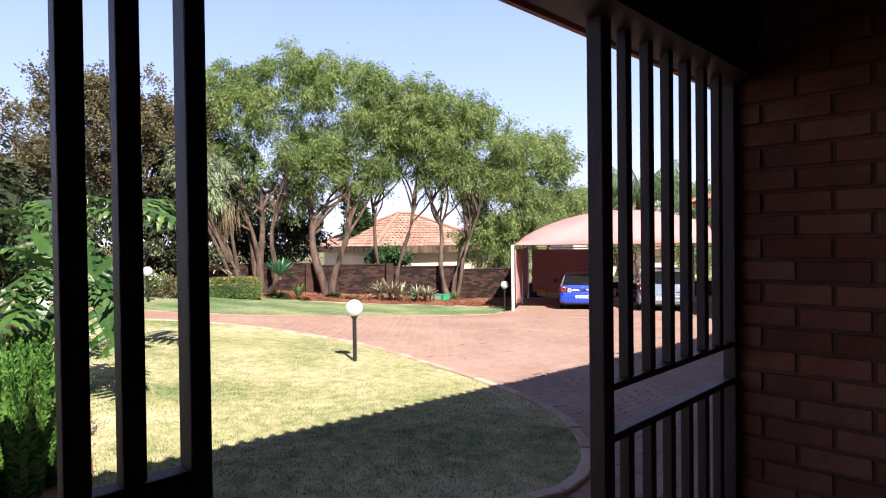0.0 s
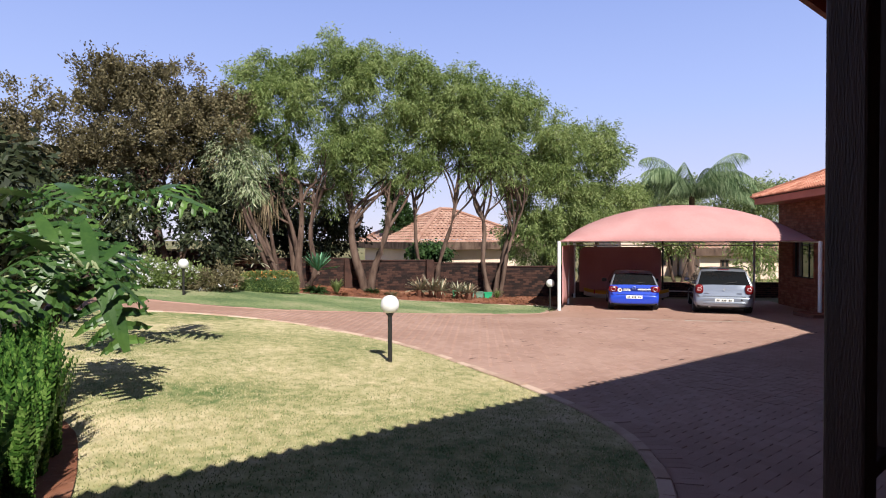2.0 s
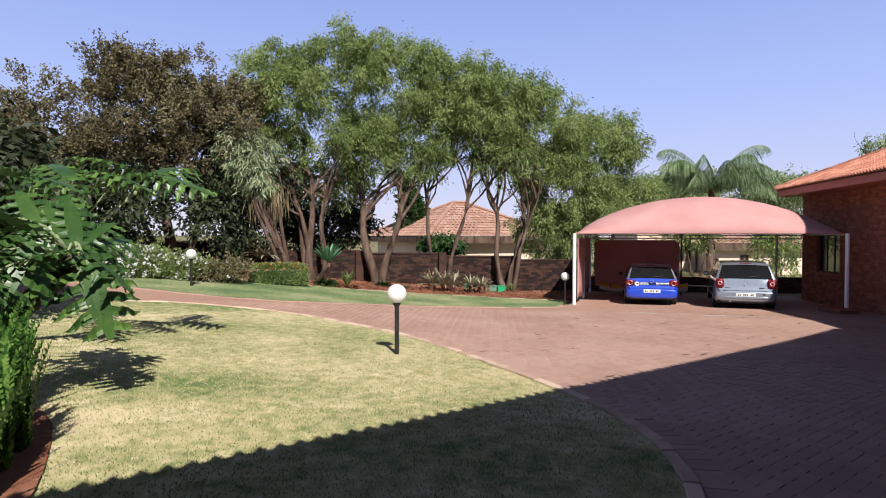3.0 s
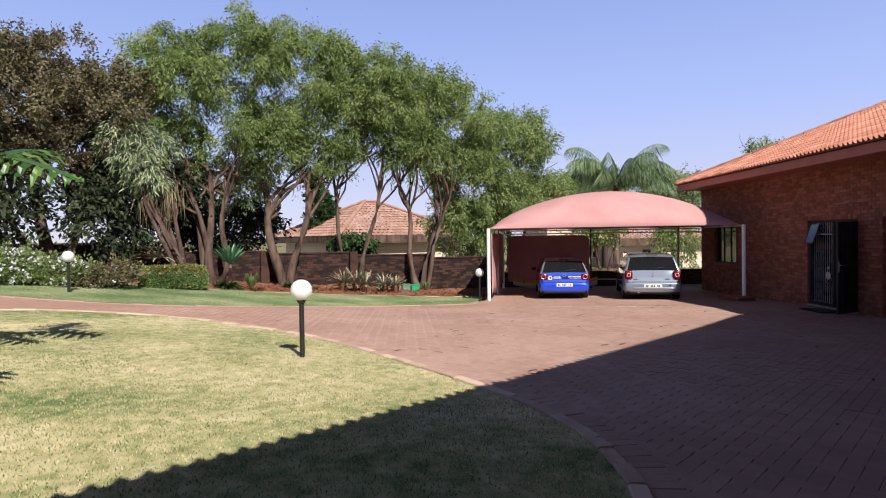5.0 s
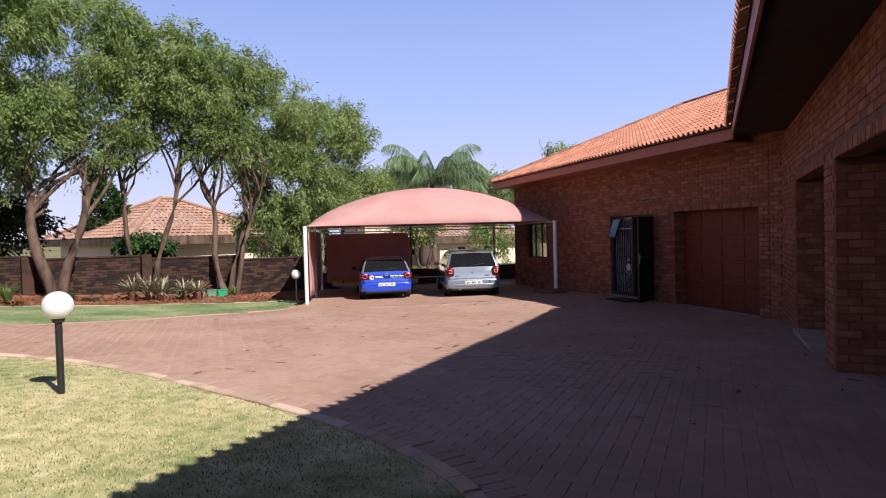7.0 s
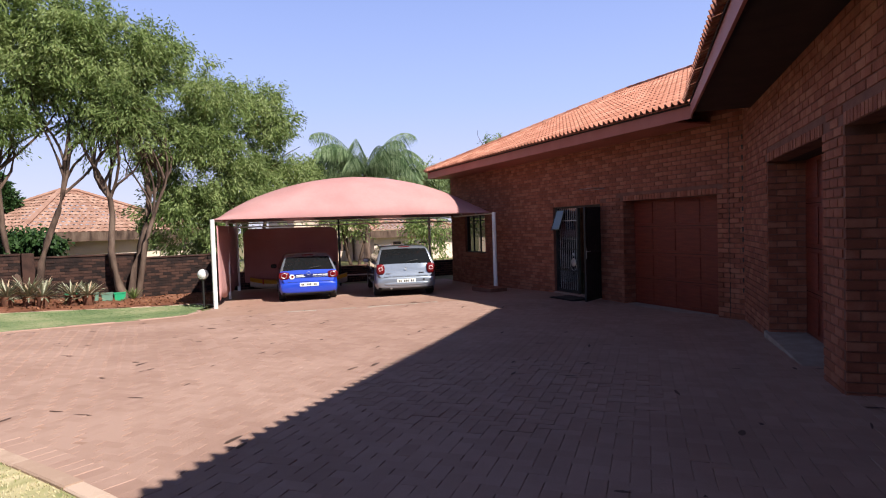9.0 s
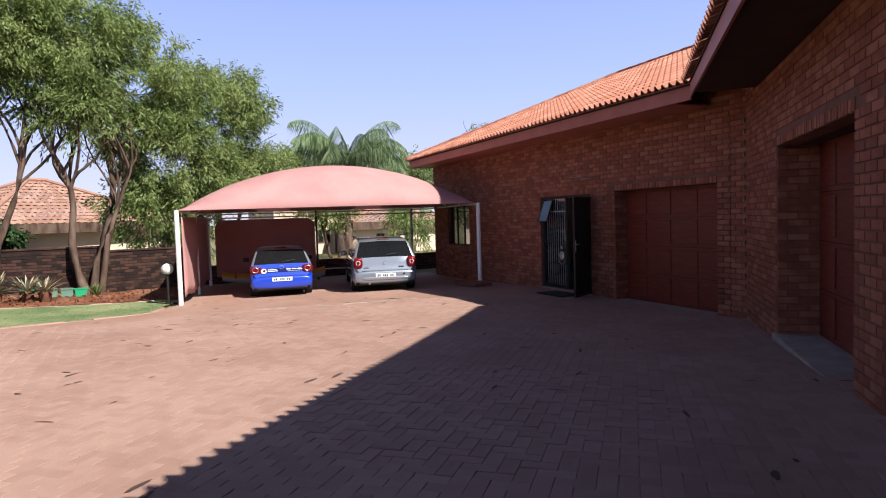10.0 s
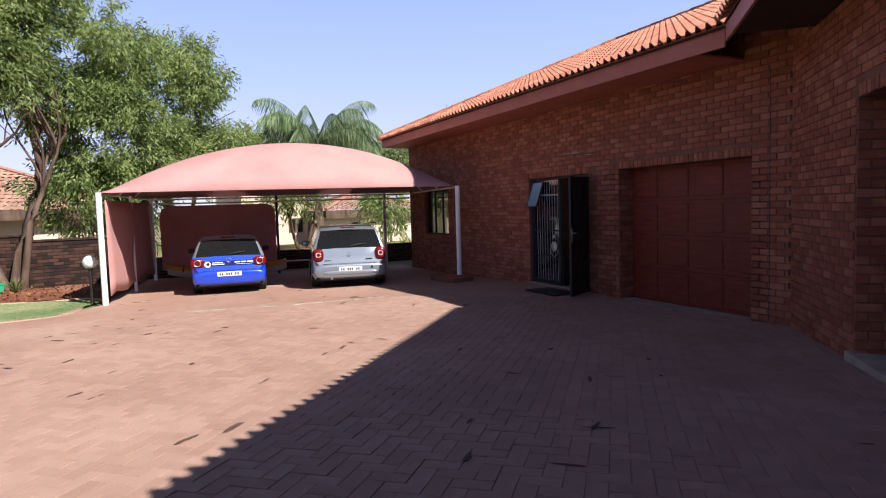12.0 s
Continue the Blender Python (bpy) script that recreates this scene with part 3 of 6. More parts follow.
# decks under the tiles keep the sky out
hip = Vector((WEAVE_X1 - 4.7, WEAVE_Y - 4.7, EAVE_Z + 4.7 * TAN))
deckz = -0.05
r0 = Vector((9.5, WEAVE_Y - 4.7, EAVE_Z + 4.7 * TAN))
slab("ceiling_deck_wing", [Vector((11.45, WEAVE_Y, EAVE_Z + deckz)), Vector((WEAVE_X1, WEAVE_Y, EAVE_Z + deckz)), hip + Vector((0, 0, deckz)), r0 + Vector((0, 0, deckz))], 0.03, M_soffit, "roof deck")
slab("ceiling_deck_wing_end", [Vector((WEAVE_X1, WEAVE_Y, EAVE_Z + deckz)), Vector((WEAVE_X1, WEAVE_Y - 9.4, EAVE_Z + deckz)), hip + Vector((0, 0, deckz))], 0.03, M_soffit, "roof deck")
slab("ceiling_deck_wing_back", [Vector((WEAVE_X1, WEAVE_Y - 9.4, EAVE_Z + deckz)), Vector((9.2, WEAVE_Y - 9.4, EAVE_Z + deckz)), r0 + Vector((0, 0, deckz)), hip + Vector((0, 0, deckz))], 0.03, M_soffit, "roof deck")
e0, e1 = eave_m(EAVE_END), eave_m(-8.3)
up = -N * 4.7 + Vector((0, 0, 4.7 * TAN))
slab("ceiling_deck_main", [e1 + Vector((0, 0, deckz)), e0 + Vector((0, 0, deckz)), e0 + up + Vector((0, 0, deckz)), e1 + up + Vector((0, 0, deckz))], 0.03, M_soffit, "roof deck")
e1b, e0b = e1 - N * 9.4, e0 - N * 9.4
slab("ceiling_deck_main_back", [e0b + Vector((0, 0, deckz)), e1b + Vector((0, 0, deckz)), e1 + up + Vector((0, 0, deckz)), e0 + up + Vector((0, 0, deckz))], 0.03, M_soffit, "roof deck")

# half-round tiles along the hip and ridge
bm = bmesh.new()
for p, q in ((Vector((WEAVE_X1, WEAVE_Y, EAVE_Z + 0.02)), hip + Vector((0, 0, 0.02))), (hip + Vector((0, 0, 0.02)), r0 + Vector((0, 0, 0.02)))):
    k = int((q - p).length / 0.38)
    for i in range(k):
        a, b = p.lerp(q, i / k), p.lerp(q, (i + 1.12) / k)
        tube(bm, [a, b], [0.125, 0.11], 8)
part("roof_hip_tiles", bm, M_tile, None, "half-round terracotta hip and ridge tiles", kind="structure")
# fascias
bm = bmesh.new()
box(bm, (-8.3, EAVE_N - 0.05, 2.55), (EAVE_END + 0.03, EAVE_N - 0.02, 2.80))
for v in bm.verts:
    if v.co.x < 0 and v.co.z < 2.6:
        v.co.z -= 0.16
part("fascia_main", bm, M_fascia, None, "terracotta-painted fascia board of the long eave", kind="structure").matrix_basis = main_m
bm = bmesh.new()
box(bm, (11.46, WEAVE_Y - 0.05, 2.53), (WEAVE_X1, WEAVE_Y - 0.02, 2.79))
box(bm, (WEAVE_X1 - 0.05, WEAVE_Y - 9.4, 2.53), (WEAVE_X1 - 0.02, WEAVE_Y - 0.051, 2.79))
part("fascia_wing", bm, M_fascia, None, "terracotta-painted fascia board of the wing", kind="structure")
# soffits
bm = bmesh.new()
box(bm, (-8.3, 0.02, 2.55), (12.4, EAVE_N - 0.06, 2.58))
part("ceiling_eave", bm, M_soffit, None, "dark boarded soffit of the long eave", kind="structure").matrix_basis = main_m
bm = bmesh.new()
box(bm, (11.9, WING_Y + 0.01, 2.54), (WEAVE_X1 - 0.06, WEAVE_Y - 0.06, 2.57))
part("ceiling_eave_wing", bm, M_fascia, None, "boarded soffit of the wing", kind="structure")
bm = bmesh.new()
box(bm, (-8.3, -5.0, 2.30), (0.98, -0.1, 2.34))
part("ceiling_porch", bm, M_soffit, None, "dark timber porch ceiling", kind="structure").matrix_basis = main_m
bm = bmesh.new()
box(bm, (-8.3, -0.1, 2.0), (0.98, 0.06, 2.5))
part("porch_beam", bm, M_wood_dark, None, "dark timber beam over the porch screen", kind="structure").matrix_basis = main_m
# porch closing walls
for nm, a, b in (("wall_porch_back", (-5.2, -5.2), (0.98, -5.0)),):
    bm = bmesh.new()
    box(bm, (*a, -0.5), (*b, 2.34))
    part(nm, bm, M_mortar, None, "plain porch wall", kind="structure").matrix_basis = main_m

# ---- gate and screen at the porch ----
def screen(u0, u1, n0, bars, label, name, rails, bottom=-0.05, pw=0.055, post2=True):
    t = thing(name, label, "gate")
    t.matrix_basis = main_m @ pose(u0, n0, 0)
    w = u1 - u0
    for x in (0.0, w - pw):
        bm = bmesh.new()
        box(bm, (x, -0.024, bottom), (x + pw, 0.024, 2.3), bevel=0.004)
        part("post", bm, M_wood_dark, t)
    for z0, z1 in rails:
        bm = bmesh.new()
        box(bm, (pw, -0.02, z0), (w - pw, 0.02, z1), bevel=0.003)
        part("rail", bm, M_wood_dark, t)
    for x, bw in bars:
        for z0, z1 in ((bottom, rails[0][0]), (rails[-1][1], 2.3)):
            bm = bmesh.new()
            box(bm, (x - bw / 2, -0.016, z0), (x + bw / 2, 0.016, z1), bevel=0.003)
            part("bar", bm, M_wood_dark, t)
    return t


screen(-0.07, 0.98, 0.0, [(0.168 + 0.142 * k, 0.034) for k in range(6)], "dark-stained timber slatted screen with a gap between its two rails", "porch_screen", ((0.83, 0.855), (0.975, 0.995)))
screen(-2.2, -1.112, 0.10, [(0.975, 0.034), (0.90, 0.036), (0.76, 0.034), (0.62, 0.034), (0.48, 0.034), (0.34, 0.034), (0.2, 0.034)],
       "dark-stained timber slatted gate leaf standing open", "porch_gate", ((1.0, 1.045),), pw=0.034)


# ---- garden lamps ----
def lamp(x, y, h):
    z = gz(x, y)
    t = thing("garden_lamp", "opal white globe lamp on a short black post in the grass", "lamp", "garden lamps", (x, y, z))
    bm = bmesh.new()
    tube(bm, [(0, 0, -0.1), (0, 0, h - 0.13)], 0.032, 12)
    part("post", bm, M_black, t, "black-painted steel post", smooth=False)
    bm = bmesh.new()
    tube(bm, [(0, 0, h - 0.16), (0, 0, h - 0.10)], [0.045, 0.07], 16)
    part("collar", bm, M_black, t)
    bm = bmesh.new()
    bmesh.ops.create_uvsphere(bm, u_segments=24, v_segments=14, radius=0.135, matrix=Matrix.Translation((0, 0, h)))
    part("globe", bm, M_globe, t, "opal white globe", smooth=True)


lamp(8.93, 1.754, 0.85)
lamp(15.6, 8.85, 0.85)
lamp(20.42, -1.10, 0.85)


# ---- carport ----
def carport():
    t = thing("carport", "maroon shade-net carport on white steel posts, open to the drive", "carport")
    W, D = 7.34, 4.9
    zt = 1.25
    def height(s, v):
        arch = math.sin(math.pi * min(1, max(0, s)) ** 1.05) ** 0.58
        prof = math.sin(math.pi * min(1, max(0, v))) ** 0.7
        return zt + 1.21 * arch * prof
    ns, nv = 36, 20
    vs = [tuple(cp(W * i / ns, D * j / nv, height(i / ns, j / nv))) for j in range(nv + 1) for i in range(ns + 1)]
    fs = [(j * (ns + 1) + i, j * (ns + 1) + i + 1, (j + 1) * (ns + 1) + i + 1, (j + 1) * (ns + 1) + i) for j in range(nv) for i in range(ns)]
    c = raw("canopy", vs, fs, M_net, t, "taut maroon shade net, faded pink in the sun", smooth=True)
    md = c.modifiers.new("thick", "SOLIDIFY")
    md.thickness = 0.012
    for a, d, r, lab in ((0.0, 0.0, 0.055, "white steel post"), (7.34, 0.0, 0.055, "white steel post"), (0.08, 2.45, 0.035, "white steel post"), (0.1, D, 0.045, "white steel post"),
                         (3.4, D, 0.035, "dark steel post"), (6.55, D, 0.045, "dull steel post")):
        p = cp(a, d, 0)
        bm = bmesh.new()
        tube(bm, [(p.x, p.y, gz(p.x, p.y) - 0.1), (p.x, p.y, zt + 0.0)], r, 10)
        part("post", bm, M_black if "dark" in lab else M_white, t, lab)
    for a0, d0, a1, d1, z in ((0, D, W, D, zt - 0.05), (0, 0, 0, D, zt - 0.03), (W, 0, W, D, zt - 0.03), (0.1, D - 0.02, W, D - 0.02, zt - 0.17)):
        bm = bmesh.new()
        tube(bm, [cp(a0, d0, z), cp(a1, d1, z)], 0.022, 8)
        part("rail", bm, M_white, t)
    bm = bmesh.new()
    tube(bm, [cp(3.4, D, -0.66), cp(6.5, D, -0.66)], 0.02, 8)
    part("low_rail", bm, M_white, t)
    for k in (0.33, 0.66):
        bm = bmesh.new()
        tube(bm, [cp(W * i / 20, D * k, height(i / 20, k) - 0.03) for i in range(21)], 0.02, 8)
        part("hoop", bm, M_white, t)
    # side net
    vs, fs = [], []
    for j in range(11):
        for i in range(9):
            z0 = -0.80 + 0.05 * math.sin(j * 1.7)
            vs.append(tuple(cp(0.09 + 0.03 * math.sin(i * 0.8) * math.sin(j), 0.05 + (D - 0.1) * j / 10, z0 + (1.10 - z0) * i / 8)))
    fs = [(j * 9 + i, j * 9 + i + 1, (j + 1) * 9 + i + 1, (j + 1) * 9 + i) for j in range(10) for i in range(8)]
    c = raw("side_net", vs, fs, M_net, t, "maroon side net laced to the posts", smooth=True)
    c.modifiers.new("thick", "SOLIDIFY").thickness = 0.008
    # back net with rounded corners
    pts = []
    x0, x1, z0, z1, r = 0.3, 3.35, -0.75, 1.02, 0.28
    for cx, cz, a0 in ((x1 - r, z1 - r, 0), (x0 + r, z1 - r, 90), (x0 + 0.05, z0 + 0.05, 180), (x1 - 0.05, z0 + 0.05, 270)):
        rr = r if a0 < 180 else 0.05
        for k in range(7):
            a = radians(a0 + 15 * k)
            pts.append((cx + rr * math.cos(a), cz + rr * math.sin(a)))
    vs = [tuple(cp(a, D - 0.06, z)) for a, z in pts] + [tuple(cp(a, D - 0.05, z)) for a, z in pts]
    n = len(pts)
    raw("back_net", vs, [tuple(range(n)), tuple(range(n, 2 * n))[::-1]] + [(i, (i + 1) % n, n + (i + 1) % n, n + i) for i in range(n)], M_net, t, "maroon back net with rounded corners")
    return t


carport()

# ---- plants ----
def leaf_mesh(name, centres, dirs, lengths, widths, material, parent, label="", kind="", rng=None, droop=0.0):
    """Many small pointed leaves, each a folded diamond of its own."""
    n = len(centres)
    d = dirs / (np.linalg.norm(dirs, axis=1, keepdims=True) + 1e-9)
    r = rng.normal(size=(n, 3))
    s = np.cross(d, r)
    s /= np.linalg.norm(s, axis=1, keepdims=True) + 1e-9
    L, W = lengths[:, None], widths[:, None]
    a = centres
    c = centres + d * L
    c[:, 2] -= droop * lengths
    mid = (a + c) / 2
    v = np.stack([a, mid + s * W, c, mid - s * W], 1).reshape(-1, 3)
    me = bpy.data.meshes.new(name)
    me.vertices.add(4 * n)
    me.vertices.foreach_set("co", v.astype(np.float32).ravel())
    me.loops.add(4 * n)
    me.loops.foreach_set("vertex_index", np.arange(4 * n, dtype=np.int32))
    me.polygons.add(n)
    me.polygons.foreach_set("loop_start", np.arange(0, 4 * n, 4, dtype=np.int32))
    me.update(calc_edges=True)
    me.materials.append(material)
    ob = new(name, me)
    ob.parent = parent
    return tagged(ob, label=label, kind=kind)


def blob_leaves(blobs, count, rng, cluster=30, spread=0.33, down=0.6, shell=0.55):
    """Leaf places in sprays over the outsides of lumpy masses."""
    vol = np.array([b[3] * b[4] + b[4] * b[5] + b[3] * b[5] for b in blobs])
    nc = max(1, count // cluster)
    which = rng.choice(len(blobs), nc, p=vol / vol.sum())
    B = np.array(blobs)[which]
    d = rng.normal(size=(nc, 3))
    d /= np.linalg.norm(d, axis=1, keepdims=True)
    r = shell + (1.06 - shell) * rng.random((nc, 1)) ** 0.6
    c = B[:, :3] + d * B[:, 3:6] * r
    out = d * np.array([1, 1, 0.5]) + np.array([0, 0, -down]) + rng.normal(size=(nc, 3)) * 0.25
    cc = np.repeat(c, cluster, 0)
    oo = np.repeat(out, cluster, 0)
    t = rng.random((len(cc), 1))
    size = np.repeat(rng.uniform(0.6, 1.25, (nc, 1)), cluster, 0) * spread
    pts = cc + oo * t * size * 1.5 + rng.normal(size=cc.shape) * size * 0.42
    dirs = oo + rng.normal(size=oo.shape) * 0.7
    return pts, dirs


def limb(bm, p, q, r0, r1, rng, wob=0.12, n=6, seg=7):
    p, q = Vector(p), Vector(q)
    L = (q - p).length
    off1, off2 = Vector(rng.normal(size=3)) * wob * L, Vector(rng.normal(size=3)) * wob * L
    pts = []
    for i in range(n + 1):
        t = i / n
        pts.append(p.lerp(q, t) + off1 * math.sin(math.pi * t) * 0.7 + off2 * math.sin(2 * math.pi * t) * 0.35)
    tube(bm, pts, [r0 + (r1 - r0) * i / n for i in range(n + 1)], seg)
    return pts


def tree(name, label, base, stems, crowns, leaves, material, seed, leaf=(0.13, 0.02), lumps=13, lump=0.40, cluster=30, spread=0.33, down=0.6, shell=0.5, droop=0.2, k=1.0):
    """stems: (lean to x, y, z, radius at the foot) ends of the main stems; crowns: big masses that lumps break up."""
    rng = np.random.default_rng(seed)
    b = Vector((base[0], base[1], gz(*base) - 0.05))
    t = thing(name, label, "tree")
    t.location = b
    blobs = []
    for cx, cy, cz, rx, ry, rz in crowns:
        c = np.array([cx, cy, cz]) - np.array(b)
        blobs.append((*c, rx * 0.74, ry * 0.74, rz * 0.74))
        for _ in range(lumps):
            d = rng.normal(size=3)
            d /= np.linalg.norm(d)
            d[2] = abs(d[2]) if rng.random() < 0.6 else d[2]
            k = rng.uniform(0.85, 1.12)
            s = lump * rng.uniform(0.6, 1.15)
            blobs.append((*(c + d * np.array([rx, ry, rz]) * (1 - s * 0.6) * k), rx * s, ry * s, rz * s * 0.8))
    bm = bmesh.new()
    for sx, sy, sz, r in stems:
        foot = Vector((rng.uniform(-0.12, 0.12), rng.uniform(-0.12, 0.12), -0.15)) if len(stems) > 1 else Vector((0, 0, -0.15))
        tip = Vector((sx, sy, sz)) - b
        pts = limb(bm, foot, tip, r, r * 0.5, rng, 0.07, 8, 9)
        near = sorted(blobs, key=lambda q: (Vector(q[:3]) - tip).length)[:7]
        limb(bm, tip, Vector(near[0][:3]), r * 0.5, r * 0.12, rng, 0.08, 6, 8)
        for q in near:
            start = pts[rng.integers(6, 9)]
            end = Vector(q[:3])
            mids = limb(bm, start, end, r * 0.42, r * 0.14, rng, 0.10, 6, 6)
            for _ in range(2):
                e2 = end + Vector(rng.normal(size=3)) * q[3] * 0.8
                limb(bm, mids[rng.integers(3, 6)], e2, r * 0.16, r * 0.05, rng, 0.1, 4, 5)
    part("trunk", bm, M_bark, t, smooth=True)
    pts, dirs = blob_leaves(blobs, int(leaves * k), rng, cluster, spread, down, shell)
    n = len(pts)
    leaf_mesh("crown", pts, dirs, rng.uniform(0.7, 1.3, n) * leaf[0], rng.uniform(0.7, 1.3, n) * leaf[1], material, t, rng=rng, droop=droop)
    return t


def plants_far():
    F = dict(material=M_leaf, leaf=(0.14, 0.021), cluster=80, spread=0.30, down=0.55, shell=0.62, k=2.9, lumps=22, lump=0.36)
    tree("pepper_tree", "tall feathery green tree with several leaning stems in the bed", (22.0, 7.9), [(22.1, 9.0, 3.2, 0.15), (22.4, 8.1, 3.4, 0.16), (22.3, 7.2, 3.2, 0.13), (21.6, 8.6, 2.9, 0.12)],
         [(22.4, 9.0, 6.2, 1.9, 1.9, 2.3), (23.0, 7.3, 7.2, 1.9, 1.9, 1.9), (22.0, 9.6, 4.4, 1.4, 1.4, 1.5), (23.2, 6.4, 4.6, 1.5, 1.4, 1.3), (24.0, 8.6, 3.4, 1.2, 1.9, 1.0)], 66000, seed=1, **F)
    tree("pepper_tree", "feathery green tree with a forked thick trunk", (23.3, 5.7), [(23.5, 6.4, 2.4, 0.2), (23.7, 4.9, 2.7, 0.17)],
         [(24.3, 5.4, 7.3, 1.8, 1.8, 1.9), (24.5, 4.2, 5.8, 1.7, 1.6, 1.6), (24.0, 6.4, 4.4, 1.4, 1.4, 1.2), (24.6, 4.6, 4.0, 1.0, 1.3, 0.8)], 50000, seed=2, **F)
    tree("pepper_tree", "slim leaning tree with feathery green foliage", (24.3, 3.3), [(25.0, 4.3, 3.4, 0.1), (24.9, 2.5, 3.2, 0.11)],
         [(25.2, 3.2, 7.0, 1.7, 1.7, 1.8), (25.2, 2.2, 5.5, 1.6, 1.6, 1.4)], 34000, seed=3, **F)
    tree("pepper_tree", "forked tree with twisting stems and feathery green foliage", (24.1, 0.8), [(24.7, 1.7, 3.0, 0.12), (24.9, 0.4, 3.2, 0.13), (24.6, -0.2, 2.6, 0.09)],
         [(25.2, 1.5, 6.1, 1.9, 1.9, 1.9), (25.6, -0.3, 5.4, 1.9, 1.9, 1.8), (25.0, 0.9, 4.2, 1.5, 1.6, 1.2)], 56000, seed=44, **F)
    tree("pepper_tree", "dense dark low-hanging tree behind the garden wall", (26.4, -1.4), [(26.4, -1.4, 1.8, 0.12), (26.5, -2.2, 1.6, 0.09)],
         [(26.4, -1.3, 3.2, 1.7, 1.7, 1.7), (26.0, -0.7, 1.4, 1.0, 1.3, 1.4), (26.6, -2.6, 2.2, 1.3, 1.3, 1.3)], 34000, seed=45, **F)
    tree("pepper_tree", "broad feathery green tree behind the carport", (28.0, -2.6), [(28.0, -2.7, 2.4, 0.16), (28.0, -3.6, 2.2, 0.12)],
         [(27.6, -2.6, 4.8, 1.9, 2.0, 1.6), (28.2, -4.1, 2.9, 1.6, 1.5, 1.2), (27.0, -1.6, 1.4, 1.2, 1.2, 1.4)], 44000, seed=5, **F)
    D = dict(material=M_leaf_dark, leaf=(0.11, 0.030), cluster=85, spread=0.22, down=-0.9, shell=0.42, k=3.0, lumps=20, lump=0.38)
    tree("dark_tree", "tall dense olive-brown tree behind the flower bed", (19.6, 11.6), [(19.3, 12.0, 2.8, 0.22), (19.9, 11.0, 2.8, 0.17), (19.0, 12.9, 3.0, 0.15)],
         [(19.0, 12.6, 4.8, 2.1, 2.1, 2.2), (19.7, 11.0, 4.3, 1.6, 1.6, 2.0), (20.4, 10.3, 5.4, 1.1, 1.1, 1.1), (19.3, 11.5, 6.2, 1.2, 1.2, 1.0), (18.6, 13.0, 6.0, 1.2, 1.2, 0.9), (20.6, 12.2, 3.6, 1.4, 1.6, 1.2)], 66000, seed=6, **D)
    tree("dark_tree", "dense olive-brown tree with reddish stems", (17.4, 14.3), [(17.4, 14.9, 2.6, 0.17), (17.0, 13.8, 2.5, 0.15)],
         [(17.3, 14.6, 3.7, 2.0, 2.0, 1.9), (16.2, 15.3, 2.8, 1.9, 1.9, 1.7), (18.4, 14.0, 3.2, 1.3, 1.3, 1.1)], 52000, seed=7, **D)
    tree("dark_tree", "dense olive-brown tree at the garden's edge", (14.6, 16.6), [(14.6, 16.6, 2.6, 0.17)],
         [(14.8, 16.4, 2.3, 2.2, 2.0, 1.6), (12.6, 17.2, 2.0, 2.2, 2.0, 1.5)], 46000, seed=8, **D)
    # dark masses under the trees, shade painted into their leaf colour
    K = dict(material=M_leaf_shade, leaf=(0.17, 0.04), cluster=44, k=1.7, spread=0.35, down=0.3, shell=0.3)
    tree("shade_shrub", "deep green understorey shrub, shade painted into its leaves", (13.6, 12.0), [(13.6, 12.0, 1.6, 0.07)], [(13.8, 12.0, 1.6, 1.5, 1.4, 1.3), (12.2, 12.6, 1.4, 1.3, 1.2, 1.2)], 14000, seed=9, **K)
    tree("shade_shrub", "deep green understorey shrub behind the white flowers, shade painted into its leaves", (17.6, 12.6), [(17.6, 12.6, 1.6, 0.07)], [(17.8, 12.8, 2.0, 1.6, 1.6, 1.7), (19.9, 10.6, 1.5, 1.0, 1.2, 1.2), (16.4, 14.0, 1.9, 1.4, 1.4, 1.6)], 20000, seed=10, **K)
    tree("shade_shrub", "deep green broad-leaved shrub near the fern bed, shade painted into its leaves", (9.4, 8.9), [(9.4, 8.9, 1.9, 0.07)], [(9.0, 8.6, 2.0, 1.2, 0.9, 1.0), (7.9, 7.9, 1.9, 1.0, 0.9, 0.9), (6.9, 7.6, 1.8, 1.1, 0.9, 0.9)], 20000, seed=12, **K)
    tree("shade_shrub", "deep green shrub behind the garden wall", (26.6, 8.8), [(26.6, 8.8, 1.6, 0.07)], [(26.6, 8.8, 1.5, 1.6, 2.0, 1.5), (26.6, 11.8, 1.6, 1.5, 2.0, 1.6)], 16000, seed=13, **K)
    tree("shade_shrub", "shade-painted understorey shrub added to fill the gap beside the dark trees", (21.0, 10.9), [(21.0, 10.9, 1.8, 0.07)], [(21.0, 10.9, 3.1, 1.2, 1.5, 0.8), (22.4, 9.6, 2.8, 1.2, 1.4, 0.8)], 11000, seed=31, **K)
    tree("citrus_bush", "round green bush behind the garden wall", (25.8, 3.9), [(25.8, 3.9, 0.6, 0.05)], [(25.8, 3.7, 0.8, 0.6, 0.75, 0.4)], 4200, seed=14, material=M_leaf_deep, leaf=(0.14, 0.05), cluster=20, spread=0.2, shell=0.3)
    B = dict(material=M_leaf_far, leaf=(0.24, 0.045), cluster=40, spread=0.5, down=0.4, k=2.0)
    tree("far_tree", "pale green tree beyond the carport, haze painted into its leaves", (44, -9.5), [(44, -9.5, 3.4, 0.2)], [(44, -9.0, 3.6, 2.4, 3.2, 1.8), (45, -13.5, 3.8, 2.4, 3.0, 1.9), (45, -17.5, 3.8, 2.6, 2.8, 1.6)], 26000, seed=15, **B)
